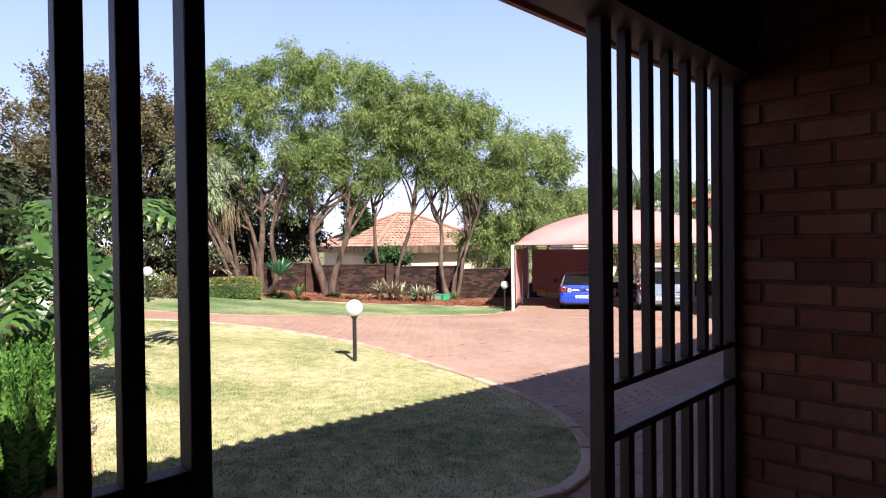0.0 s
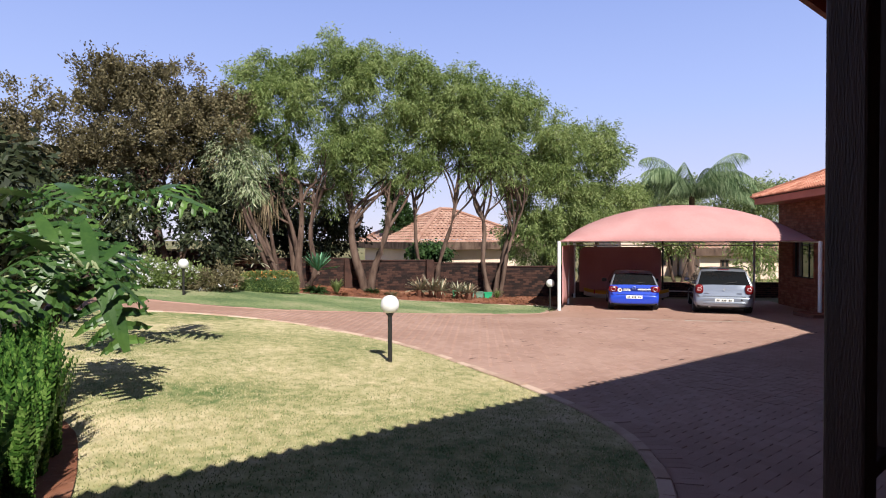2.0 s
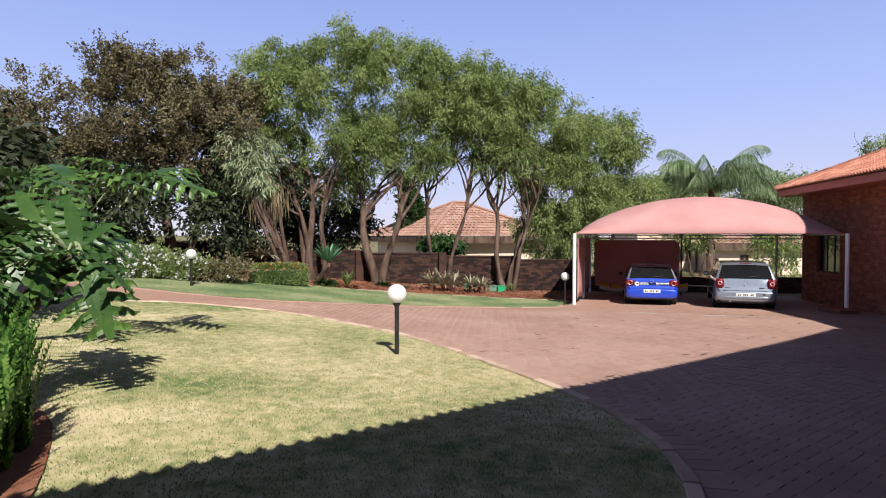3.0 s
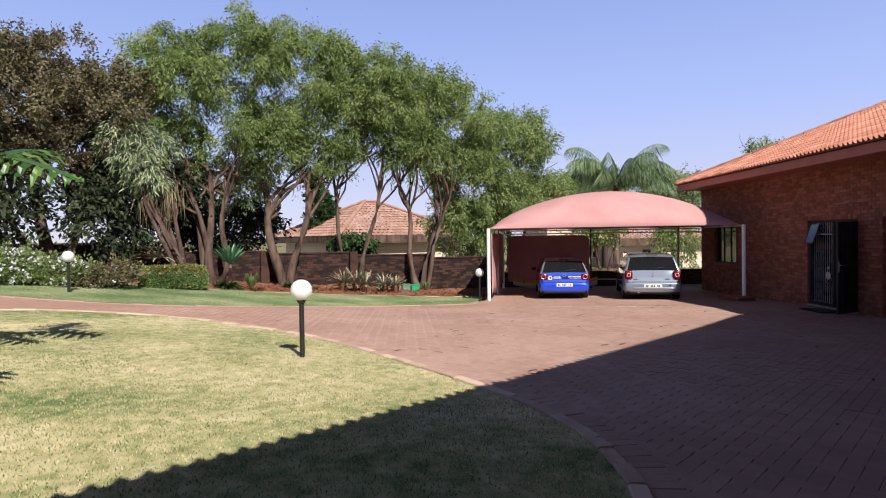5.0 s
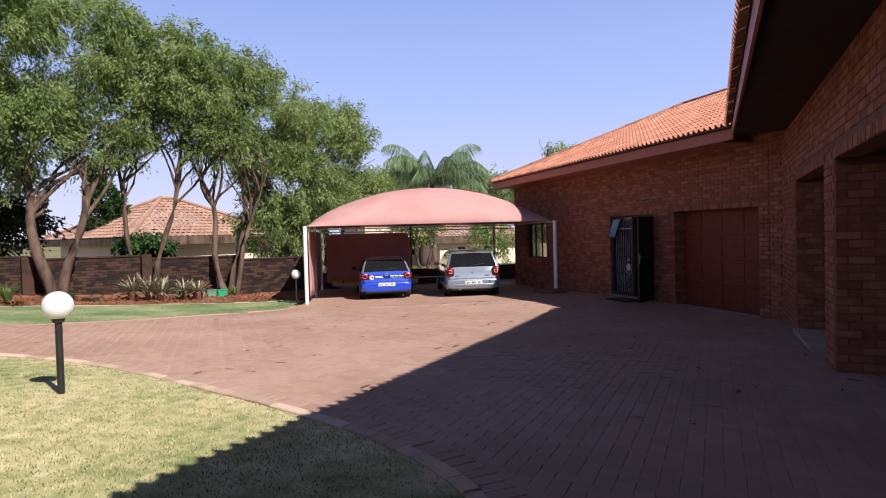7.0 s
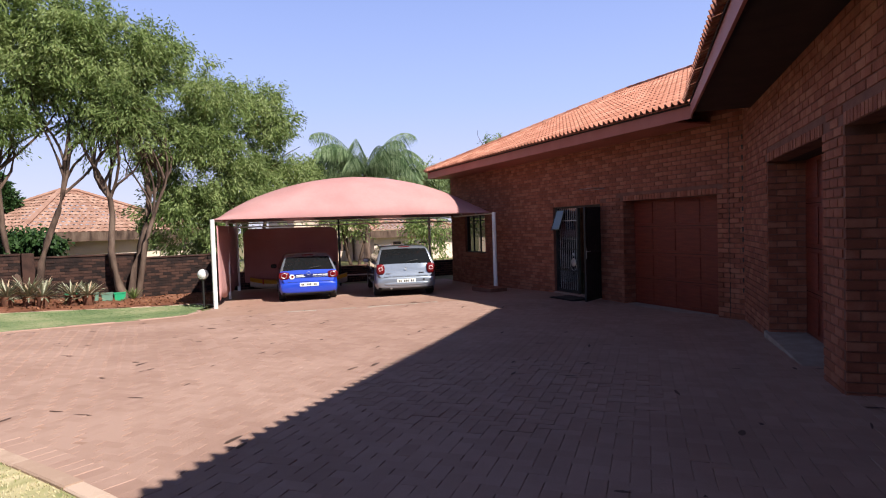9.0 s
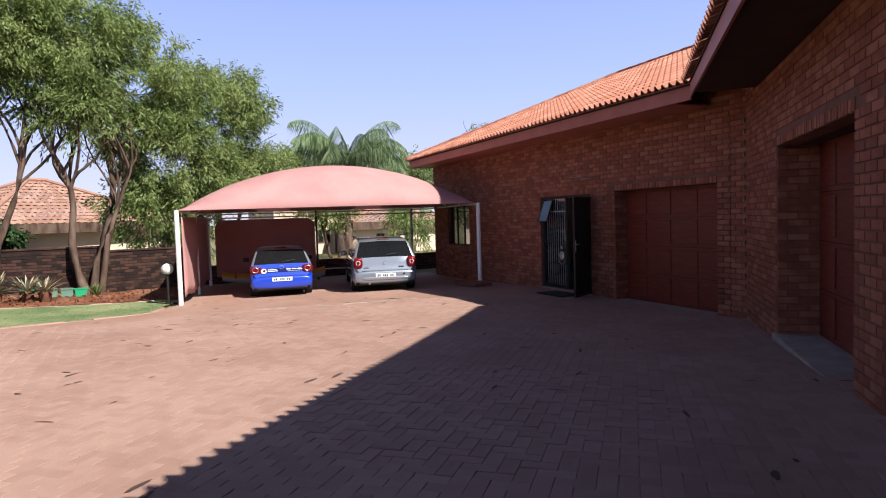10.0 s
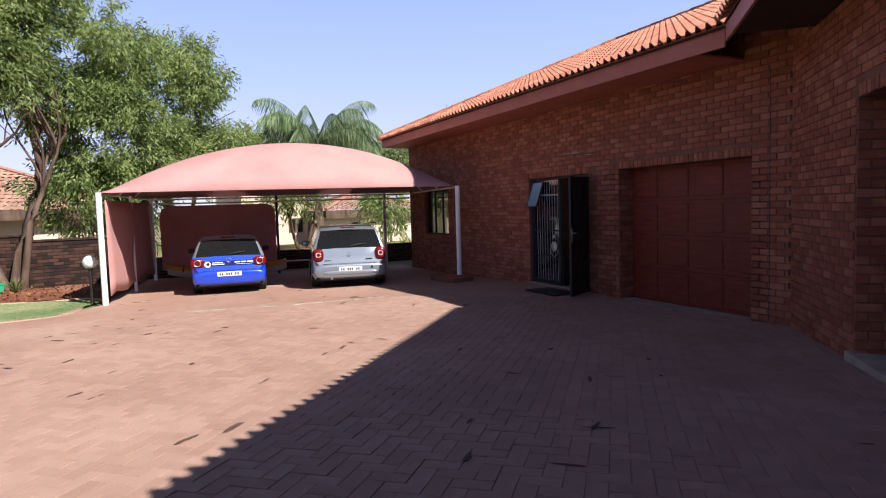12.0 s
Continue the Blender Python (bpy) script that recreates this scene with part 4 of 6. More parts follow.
    tree("far_tree", "sparse tree beyond the wing roof, leaves paled by painted haze", (52, -26), [(52, -26, 6.5, 0.2)], [(52, -26.6, 8.0, 1.6, 2.0, 0.9)], 1500, seed=16, **B)
    tree("thin_tree", "thin-leaved tree behind the carport's open bay", (28.6, -7.2), [(28.6, -6.6, 1.3, 0.09), (28.7, -7.8, 1.3, 0.08)], [(28.8, -6.8, 1.3, 0.9, 1.2, 0.6), (28.8, -10.6, 0.7, 0.9, 0.9, 1.2)], 5500, seed=17,
         material=M_leaf, leaf=(0.15, 0.03), cluster=24, spread=0.3)
    for x, y, h in ((37.8, 7.9, 5.4), (38.4, 7.2, 4.6)):
        tree("cypress", "narrow dark green cypress far beyond the wall", (x, y), [(x, y, 0.8, 0.1)], [(x, y, h * 0.45, 0.42, 0.42, h * 0.55)], 5000, seed=int(h * 10), material=M_leaf_deep, leaf=(0.2, 0.05), cluster=20, spread=0.16, down=-0.6, lumps=5, lump=0.5)


plants_far()


def strap(bm, p, d, L, w, droop, n=6):
    """One arching strap leaf."""
    p = Vector(p)
    d = Vector(d).normalized()
    side = d.cross(Vector((0, 0, 1)))
    side = side.normalized() if side.length > 0.01 else Vector((1, 0, 0))
    prev = None
    for i in range(n + 1):
        t = i / n
        c = p + d * L * t + Vector((0, 0, -droop * L * t * t))
        ww = w * (0.55 + 0.9 * t) * (1 - t) ** 0.6 if t < 1 else 0
        cur = [bm.verts.new(c - side * ww), bm.verts.new(c + Vector((0, 0, -ww * 0.5))), bm.verts.new(c + side * ww)] if t < 1 else [bm.verts.new(c)]
        if prev:
            if len(cur) == 3:
                bm.faces.new((prev[0], prev[1], cur[1], cur[0]))
                bm.faces.new((prev[1], prev[2], cur[2], cur[1]))
            else:
                bm.faces.new((prev[0], prev[1], cur[0]))
                bm.faces.new((prev[1], prev[2], cur[0]))
        prev = cur


M_oldpot = mat("stained_clay", [(0.09, 0.04, 0.025), (0.2, 0.085, 0.05)], 0.9, 6, 0.3, 40)


def rosette(name, label, at, n, L, w, material, seed, up=(0.2, 1.2), droop=0.25, stem=0.0, category="plant", pot=False, group=""):
    rng = np.random.default_rng(seed)
    x, y, z = at
    t = thing(name, label, category, group, (x, y, z))
    if pot:
        bm = bmesh.new()
        tube(bm, [(0, 0, 0), (0, 0, 0.24), (0, 0, 0.27)], [0.12, 0.16, 0.17], 14)
        part("pot", bm, M_oldpot, t, "stained clay pot")
        stem = 0.24
    elif stem:
        bm = bmesh.new()
        tube(bm, [(0, 0, -0.1), (0.03, 0, stem)], [0.06, 0.05], 8)
        part("stem", bm, M_bark, t)
    bm = bmesh.new()
    for i in range(n):
        a = i * 2.4 + rng.uniform(-0.3, 0.3)
        e = rng.uniform(*up)
        strap(bm, (0, 0, stem), (math.cos(a), math.sin(a), e), L * rng.uniform(0.75, 1.1), w, droop * rng.uniform(0.6, 1.4))
    part("leaves", bm, material, t)
    return t


M_agave = mat("blue_green_agave", [(0.06, 0.17, 0.09), (0.13, 0.28, 0.16)], 0.5, 2, per="island")
M_aloe = mat("grey_green_aloe", [(0.16, 0.17, 0.1), (0.34, 0.33, 0.24), (0.42, 0.3, 0.2)], 0.6, 2, per="island")
M_dry = mat("dry_reddish_plant", [(0.11, 0.04, 0.018), (0.23, 0.10, 0.05)], 0.8, 2, per="island")
M_flower = mat("white_petal", [(0.7, 0.7, 0.72), (0.8, 0.8, 0.82)], 0.6, 2, trans=0.3)
M_oflower = mat("orange_petal", [(0.6, 0.2, 0.05), (0.7, 0.35, 0.12)], 0.6, 2, trans=0.3)
rosette("agave", "large blue-green agave rosette in the bed", (20.4, 6.75, gz(20.4, 6.75) + 0.78), 40, 0.85, 0.06, M_agave, 1, up=(0.25, 2.0), droop=0.1, stem=0.05)
rosette("agave", "pale striped agave behind the hedge", (20.6, 9.1, gz(20.6, 9.1) + 0.75), 34, 1.0, 0.05, M_aloe, 2, up=(0.2, 1.4), droop=0.35, stem=0.05)
rosette("leafy_clump", "dark green clump of strap leaves at the tree's foot", (20.6, 6.9, gz(20.6, 6.9)), 120, 0.75, 0.05, M_leaf_deep, 3, up=(0.3, 1.8), droop=0.6)
rosette("dry_clump", "reddish dry clump in the bed", (20.6, 6.0, gz(20.6, 6.0)), 140, 0.45, 0.02, M_dry, 4, up=(0.1, 1.2), droop=0.5)
rosette("reedy_clump", "upright reedy grass clump", (20.9, 6.25, gz(20.9, 6.25)), 120, 0.75, 0.012, M_leaf, 5, up=(1.5, 4.0), droop=0.25)
for k, (dx, dy, L) in enumerate(((22.5, 3.55, 0.55), (22.6, 3.1, 0.6), (22.4, 2.75, 0.55), (22.7, 2.15, 0.45), (22.6, 1.75, 0.42))):
    rosette("potted_aloe", ("spiky grey-green aloe in a terracotta pot", "spiky aloe spilling over its terracotta pot")[k % 2], (dx, dy, gz(dx, dy) + 0.02), 64, L * 1.35, 0.03, M_aloe, 10 + k, up=(0.0, 1.8), droop=0.2, pot=True, group="potted aloes", category="potted plant")
rosette("grass_tuft", "green tuft at the foot of the forked tree", (23.7, 0.75, gz(23.7, 0.75) + 0.03), 40, 0.45, 0.02, M_leaf, 21, up=(0.8, 3.0), droop=0.15)
rosette("scrubby_clump", "low scrubby clump under the trees", (22.3, 4.6, gz(22.3, 4.6)), 120, 0.5, 0.02, M_leaf_dark, 22, up=(0.1, 1.0), droop=0.4)
rosette("scrubby_clump", "low scrubby clump beside the thick trunk", (22.5, 5.4, gz(22.5, 5.4)), 120, 0.5, 0.03, M_leaf_deep, 23, up=(0.1, 1.4), droop=0.4)


def planters():
    M_g = mat("green_plastic", [(0.02, 0.28, 0.13), (0.03, 0.36, 0.17)], 0.4, 2)
    M_g2 = mat("faded_green_plastic", [(0.10, 0.2, 0.15), (0.15, 0.26, 0.2)], 0.5, 2)
    for k, (y, m, lab) in enumerate(((2.32, M_g, "bright green plastic planter box"), (1.78, M_g2, "faded grey-green plastic planter box"), (1.42, M_g2, "faded grey-green plastic planter box with a bare rim"), (1.10, M_g, "bright green plastic planter box at the row's end"))):
        x = 23.6
        t = thing("planter", lab, "planter", "planters", (x, y, gz(x, y) + 0.025), -80)
        bm = bmesh.new()
        fs = box(bm, (-0.13, -0.09, 0), (0.13, 0.09, 0.22), bevel=0.008)
        for v in bm.verts:
            if v.co.z > 0.1:
                v.co.x *= 1.14
                v.co.y *= 1.14
        part("box", bm, m, t)
        bm = bmesh.new()
        for a, b in (((-0.16, -0.115, 0.2), (0.16, -0.1, 0.225)), ((-0.16, 0.1, 0.2), (0.16, 0.115, 0.225)), ((-0.16, -0.1, 0.2), (-0.145, 0.1, 0.225)), ((0.145, -0.1, 0.2), (0.16, 0.1, 0.225))):
            box(bm, a, b)
        part("rim", bm, m, t)


planters()


def hedge(name, label, x, y, rx, ry, h, material, seed, n, turn=0, flowers=None, nf=0):
    rng = np.random.default_rng(seed)
    z = gz(x, y)
    t = thing(name, label, "hedge", "", (x, y, z), turn)
    # leaves on a rounded box
    p = rng.uniform(-1, 1, (n, 3))
    ax = rng.integers(0, 3, n)
    sg = rng.choice([-1, 1], n)
    for k in range(3):
        p[ax == k, k] = sg[ax == k]
    p[:, 2] = np.abs(p[:, 2])
    p /= (np.abs(p) ** 6).sum(1)[:, None] ** (1 / 6)
    lump = 1 + 0.05 * np.sin(p[:, :1] * 9 + seed) + rng.normal(0, 0.035, (n, 1))
    q = p * lump * np.array([rx, ry, h])
    d = p + rng.normal(size=p.shape) * 0.6
    leaf_mesh("foliage", q, d, rng.uniform(0.04, 0.08, n), rng.uniform(0.012, 0.022, n), material, t, rng=rng)
    bm = bmesh.new()
    box(bm, (-rx * 0.9, -ry * 0.9, 0.0), (rx * 0.9, ry * 0.9, h * 0.88), bevel=0.1)
    part("inner_mass", bm, M_leaf_deep, t)
    if flowers:
        k = rng.choice(np.where(q[:, 2] > h * 0.7)[0], nf)
        leaf_mesh("bloom_scatter", q[k] + rng.normal(0, 0.02, (nf, 3)) + np.array([0, 0, 0.02]), rng.normal(size=(nf, 3)), np.full(nf, 0.05), np.full(nf, 0.025), flowers, t, rng=rng, kind="stuff")


hedge("box_hedge", "clipped green hedge with small orange flowers on top", 19.2, 8.0, 0.42, 0.85, 0.62, M_leaf, 1, 9000, 25, M_oflower, 500)


def flower_bank():
    rng = np.random.default_rng(3)
    for k, (x, y, r, h, lab, m, f, nf) in enumerate((
            (15.6, 12.4, 1.0, 0.75, "low bank of white-flowering shrubs", M_leaf, M_flower, 420), (16.4, 11.1, 0.9, 0.8, "white-flowering shrub beside the strip", M_leaf, M_flower, 360),
            (16.9, 10.1, 0.8, 0.6, "green shrub with reddish lower leaves", M_leaf, M_flower, 120), (17.5, 9.2, 0.75, 0.55, "green and rust shrub at the bank's end", M_leaf_dark, M_flower, 20),
            (14.4, 13.8, 1.1, 0.7, "loose white-flowering shrub by the drive", M_leaf, M_flower, 300))):
        z = gz(x, y)
        t = thing("flowering_shrub", lab, "shrub", "flowering shrubs", (x, y, z))
        pts, dirs = blob_leaves([(0, 0, h * 0.45, r, r, h * 0.5), (0.3, -0.4, h * 0.5, r * 0.6, r * 0.6, h * 0.5), (-0.3, 0.5, h * 0.5, r * 0.6, r * 0.6, h * 0.45)], 5200, rng, 20, 0.14, -0.5, 0.3)
        n = len(pts)
        leaf_mesh("foliage", pts, dirs, rng.uniform(0.06, 0.12, n), rng.uniform(0.015, 0.03, n), m, t, rng=rng)
        c, d = blob_leaves([(0, 0, h * 0.5, r, r, h * 0.55)], nf * 5, rng, 5, 0.05, 0, 0.9)
        c[:, 2] += 0.05
        leaf_mesh("bloom_scatter", c, d, np.full(len(c), 0.06), np.full(len(c), 0.028), f, t, rng=rng, kind="stuff")


flower_bank()


def pale_tree():
    """Lance leaves in drooping sprays on a leaning stem, with dry strands hanging below."""
    rng = np.random.default_rng(8)
    t = thing("lance_leaf_tree", "pale grey-green lance-leaved tree with dry brown strands hanging below", "tree")
    b = Vector((20.9, 8.2, gz(20.9, 8.2) - 0.05))
    t.location = b
    bm = bmesh.new()
    heads = [(20.2, 9.85, 4.75, 0.5), (20.2, 9.95, 4.2, 0.55), (20.1, 9.7, 3.75, 0.5), (20.2, 9.35, 3.3, 0.45), (20.3, 9.1, 2.95, 0.35), (20.5, 9.2, 4.1, 0.5)]
    for h in heads:
        limb(bm, (rng.uniform(-0.25, 0.25), rng.uniform(-0.25, 0.25), -0.1), Vector(h[:3]) - b, 0.085, 0.03, rng, 0.05, 7, 8)
    part("trunk", bm, M_bark, t, smooth=True)
    blobs = [(*(Vector(h[:3]) - b), h[3], h[3], h[3] * 0.9) for h in heads]
    pts, dirs = blob_leaves(blobs, 5200, rng, 14, 0.16, 0.8, 0.5)
    n = len(pts)
    leaf_mesh("crown", pts, dirs, rng.uniform(0.16, 0.3, n), rng.uniform(0.015, 0.024, n), M_leaf_pale, t, rng=rng, droop=0.35)
    n = 260
    c = np.stack([rng.uniform(20.2, 20.9, n), rng.uniform(8.3, 9.6, n), rng.uniform(2.2, 3.1, n)], 1) - np.array(b)
    d = rng.normal(size=(n, 3)) * 0.08
    d[:, 2] = -1
    leaf_mesh("strand_skirt", c, d, rng.uniform(0.5, 1.1, n), rng.uniform(0.008, 0.014, n), M_strand, t, "dry brown hanging strands", rng=rng)


M_strand = mat("dry_strand", [(0.12, 0.09, 0.05), (0.26, 0.2, 0.12)], 0.8, 2, per="island")
pale_tree()


def frond(bm, base, yaw, L, rise, arch, leaflets=26, ll=0.55, lw=0.018, hang=0.35):
    """A feather frond: a midrib with leaflets both sides."""
    d = Vector((math.cos(yaw), math.sin(yaw), 0))
    s = Vector((-d.y, d.x, 0))
    pts = []
    for i in range(leaflets + 1):
        t = i / leaflets
        pts.append(Vector(base) + d * L * t * (1 - 0.15 * t) + Vector((0, 0, rise * L * t - arch * L * t * t)))
    tube(bm, pts[::3], [0.02 * (1 - 0.8 * k / len(pts[::3])) for k in range(len(pts[::3]))], 4, False)
    for i in range(2, leaflets):
        t = i / leaflets
        w = ll * math.sin(math.pi * min(1, t * 0.9 + 0.08)) ** 0.6 * (0.85 + 0.3 * (i * 7 % 5) / 4)
        for sg in (-1, 1):
            e = pts[i] + s * sg * w * 0.6 + d * w * 0.45 + Vector((0, 0, -hang * w + 0.1 * w * ((i % 3) - 1)))
            a, b = pts[i] - d * lw, pts[i] + d * lw
            m = (pts[i] + e) / 2 + Vector((0, 0, 0.08 * w))
            q = [bm.verts.new(v) for v in (a, b, m + d * lw, e, m - d * lw)]
            bm.faces.new(q)


M_palm = mat("palm_frond", [(0.07, 0.12, 0.05), (0.17, 0.25, 0.12), (0.28, 0.36, 0.2)], 0.5, 1, per="island", trans=0.3)


def palm():
    rng = np.random.default_rng(5)
    x, y = 33.2, -9.0
    t = thing("palm_tree", "feather palm with arching fronds behind the carport", "tree")
    t.location = (x, y, -1.0)
    bm = bmesh.new()
    tube(bm, [(0, 0, 0), (0.05, 0.05, 2.4), (0, 0, 4.7)], [0.2, 0.16, 0.14], 12)
    part("trunk", bm, M_bark, t, smooth=True)
    bm = bmesh.new()
    for i in range(26):
        a = i * 2.4
        k = i / 26
        if k < 0.45 and abs(math.cos(a)) > 0.6:      # the young upright fronds lean to the sides
            a += math.pi / 2
        frond(bm, (0, 0, 4.75), a + rng.uniform(-0.2, 0.2), rng.uniform(3.3, 4.2) * (0.8 + 0.2 * k), 1.5 - 1.0 * k + rng.uniform(-0.2, 0.2), 1.0 - 0.2 * k, 40, 0.75, 0.018, 1.25)
    part("fronds", bm, M_palm, t, "grey-green feather fronds")


palm()


def ferns():
    """Upright sword ferns in the near bed, each plant an object of its own."""
    rng = np.random.default_rng(6)
    plants = []
    for v in range(3):
        bm = bmesh.new()
        for i in range(34):
            a = rng.uniform(0, 2 * math.pi)
            L = rng.uniform(0.5, 0.9)
            out = rng.uniform(0.04, 0.3)
            d = Vector((math.cos(a), math.sin(a), 0))
            s = Vector((-d.y, d.x, 0)) * math.cos(0.3)
            n = 34
            pts = [Vector((0.05 * math.cos(a * 3), 0.05 * math.sin(a * 3), 0)) + d * out * L * (k / n) ** 1.6 + Vector((0, 0, L * (k / n) - 0.12 * L * (k / n) ** 3)) for k in range(n + 1)]
            for k in range(1, n):
                w = 0.033 * math.sin(math.pi * min(1, 0.12 + 0.88 * k / n)) ** 0.5
                for sg in (-1, 1):
                    e = pts[k] + s * sg * w + Vector((0, 0, 0.01)) + d * 0.004 * ((k % 2) * 2 - 1)
                    q = [bm.verts.new(p) for p in (pts[k] - Vector((0, 0, 0.011)), e + Vector((0, 0, -0.006)), e + Vector((0, 0, 0.008)), pts[k] + Vector((0, 0, 0.011)))]
                    bm.faces.new(q)
        plants.append(bm)
    protos = []
    for v, bm in enumerate(plants):
        t = thing("fern", ("upright bright green sword fern in the bed", "dense sword fern with curling tips", "tall sword fern at the bed's edge")[v], "fern", "ferns in the bed")
        part("fronds", bm, M_fern, t)
        protos.append(t)
    spots = []
    for i in range(-12, 16):
        for j in range(-2, 20):
            x, y = 4.2 + i * 0.30 + rng.uniform(-0.1, 0.1), 2.4 + j * 0.28 + rng.uniform(-0.1, 0.1)
            if inside([x], [y], FERNS)[0]:
                spots.append((x, y))
    for k, (x, y) in enumerate(spots):
        m = pose(x, y, gz(x, y) + 0.03, 0, 0, rng.uniform(0, 360)) @ Matrix.Scale(rng.uniform(0.95, 1.22), 4)
        if k < 3:
            protos[k].matrix_basis = m
            protos[k].scale = m.to_scale()
        else:
            sc = m.to_scale()[0]
            o = copy_thing(protos[k % 3], Matrix.LocRotScale(m.to_translation(), m.to_quaternion(), None))
            o.scale = (sc, sc, sc)


FERNS = [(2.9, 2.3), (3.9, 2.9), (4.65, 3.35), (5.0, 3.9), (5.05, 5.0), (4.6, 6.2), (3.2, 6.2), (2.0, 4.6), (2.2, 2.9)]
ferns()


def philo_leaf(bm, at, yaw, pitch, L, roll=0.0, lobes=7, fold=0.3):
    """A deeply cut leaf blade: fingers on both sides of the rib, each with its own teeth, wavy and bent down."""
    m = Matrix.Translation(at) @ pose(0, 0, 0, 0, 0, yaw) @ pose(0, 0, 0, 0, -pitch, 0) @ pose(0, 0, 0, roll, 0, 0)
    def P(x, y, z=0.0):
        return m @ Vector((x * L, y * L, z * L - 0.25 * L * x * x - fold * abs(y) * abs(y) * L * 1.6))
    n = lobes
    ribs = []
    for i in range(2 * n + 1):
        x = i / (2 * n)
        w = 0.04 + 0.07 * math.sin(math.pi * min(1, x * 0.9 + 0.1))
        ribs.append((bm.verts.new(P(x, -w, 0.012)), bm.verts.new(P(x, 0, 0)), bm.verts.new(P(x, w, 0.012))))
    for a, b in zip(ribs, ribs[1:]):
        bm.faces.new((a[0], a[1], b[1], b[0]))
        bm.faces.new((a[1], a[2], b[2], b[1]))
    for i in range(2 * n):
        if i % 2:
            continue
        x0 = i / (2 * n)
        reach = 0.42 * math.sin(math.pi * min(1, 0.30 + 0.68 * x0)) ** 0.7
        sweep = -0.10 + 0.45 * x0
        hw = 0.05
        for sg in (-1, 1):
            w = 0.03 + 0.07 * math.sin(math.pi * min(1, x0 * 0.9 + 0.1))
            rows = []
            for k, (t, ww) in enumerate(((0, 1.25), (0.3, 1.0), (0.42, 1.2), (0.55, 0.75), (0.7, 0.95), (0.85, 0.45), (1.0, 0.04))):
                cx, cy = x0 + 0.03 + sweep * reach * t, sg * (w + reach * t)
                wave = 0.055 * math.sin(k * 2.1 + i) * t
                rows.append((bm.verts.new(P(cx - hw * ww, cy, 0.015 + wave)), bm.verts.new(P(cx, cy, wave - 0.005)), bm.verts.new(P(cx + hw * ww, cy, 0.015 + wave))))
            for a, b in zip(rows, rows[1:]):
                bm.faces.new((a[0], a[1], b[1], b[0]))
                bm.faces.new((a[1], a[2], b[2], b[1]))


def philodendron():
    rng = np.random.default_rng(12)
    t = thing("philodendron", "big glossy split-leaf philodendron on a dark leaning stem over the lawn", "plant")
    b = Vector((4.75, 4.1, gz(4.75, 4.1)))
    t.location = b
    bm = bmesh.new()
    tube(bm, [Vector(p) - b for p in ((4.6, 4.2, -0.15), (4.85, 4.02, 0.38), (5.1, 3.87, 0.66), (5.24, 3.79, 0.79), (5.36, 3.72, 0.96), (5.38, 3.72, 1.06))], [0.095, 0.09, 0.082, 0.08, 0.075, 0.04], 12)
    for k in range(9):
        q = Vector((4.85, 4.02, 0.38)).lerp(Vector((5.36, 3.72, 0.96)), k / 8) - b
        tube(bm, [q, q + Vector((0.012, -0.008, 0.02))], 0.088, 12)
    part("stem", bm, M_bark_dark, t, "scarred dark leaning stem", smooth=True)
    M_st = mat("pale_leaf_stalk", [(0.2, 0.24, 0.12), (0.3, 0.33, 0.18)], 0.5, 3)
    tip = Vector((5.36, 3.72, 1.0))
    back = Vector((7.1, 5.7, 0.5))
    # foot of the blade, yaw, pitch, length
    near = [((5.17, 3.87, 1.13), 169, 41, 0.45), ((5.24, 3.95, 1.17), 70, 53, 0.55), ((5.07, 3.83, 1.13), -114, -52, 0.5), ((4.98, 3.78, 1.13), -172, -49, 0.5), ((4.98, 3.93, 1.18), 168, -14, 0.5), ((5.06, 4.0, 1.32), 117, 25, 0.45),
            ((5.31, 3.71, 1.05), 74, 54, 0.6), ((5.33, 3.67, 1.07), 50, 57, 0.55), ((5.35, 3.66, 1.07), -8, 40, 0.42), ((5.28, 3.58, 1.03), -87, -22, 0.5), ((5.29, 3.57, 0.98), -112, -57, 0.64), ((5.27, 3.59, 0.96), -123, -55, 0.5),
            ((5.44, 3.7, 1.03), -6, 22, 0.5), ((5.14, 3.6, 1.03), 173, 5, 0.38), ((5.54, 3.73, 1.07), -25, -28, 0.36), ((4.59, 3.77, 0.88), 180, -15, 0.42), ((4.61, 3.89, 1.01), -109, -39, 0.42), ((5.39, 4.08, 1.22), 9, 50, 0.5), ((4.86, 3.92, 1.0), -167, -6, 0.45)]
    far = [((6.81, 4.87, 1.71), 177, 5, 0.7), ((7.19, 4.87, 1.9), -94, -6, 0.62), ((7.83, 4.66, 1.92), 149, 4, 0.62), ((7.84, 4.63, 1.92), -89, -6, 0.7), ((7.5, 4.78, 2.0), 111, 20, 0.55), ((7.93, 4.68, 1.95), 3, 25, 0.72), ((6.78, 4.91, 1.77), 55, 30, 0.75), ((6.17, 5.0, 1.75), 169, 16, 0.5), ((6.24, 4.93, 1.76), -100, -3, 0.55)]
    for blades, hub in ((near, tip), (far, back)):
        for g, yaw, pitch, L in blades:
            f, g = hub - b, Vector(g) - b
            mid = (f + g) / 2 + Vector((0, 0, 0.08))
            bm = bmesh.new()
            tube(bm, [f, mid, g], [0.016, 0.012, 0.009], 6)
            part("stalk", bm, M_st, t, "pale green leaf stalk")
            bm = bmesh.new()
            philo_leaf(bm, g, yaw + rng.uniform(-8, 8), pitch, L * 1.08, rng.uniform(-25, 25), 5 if L < 0.6 else 6, 0.6)
            part("leaf_blade", bm, M_philo, t)
    bm = bmesh.new()
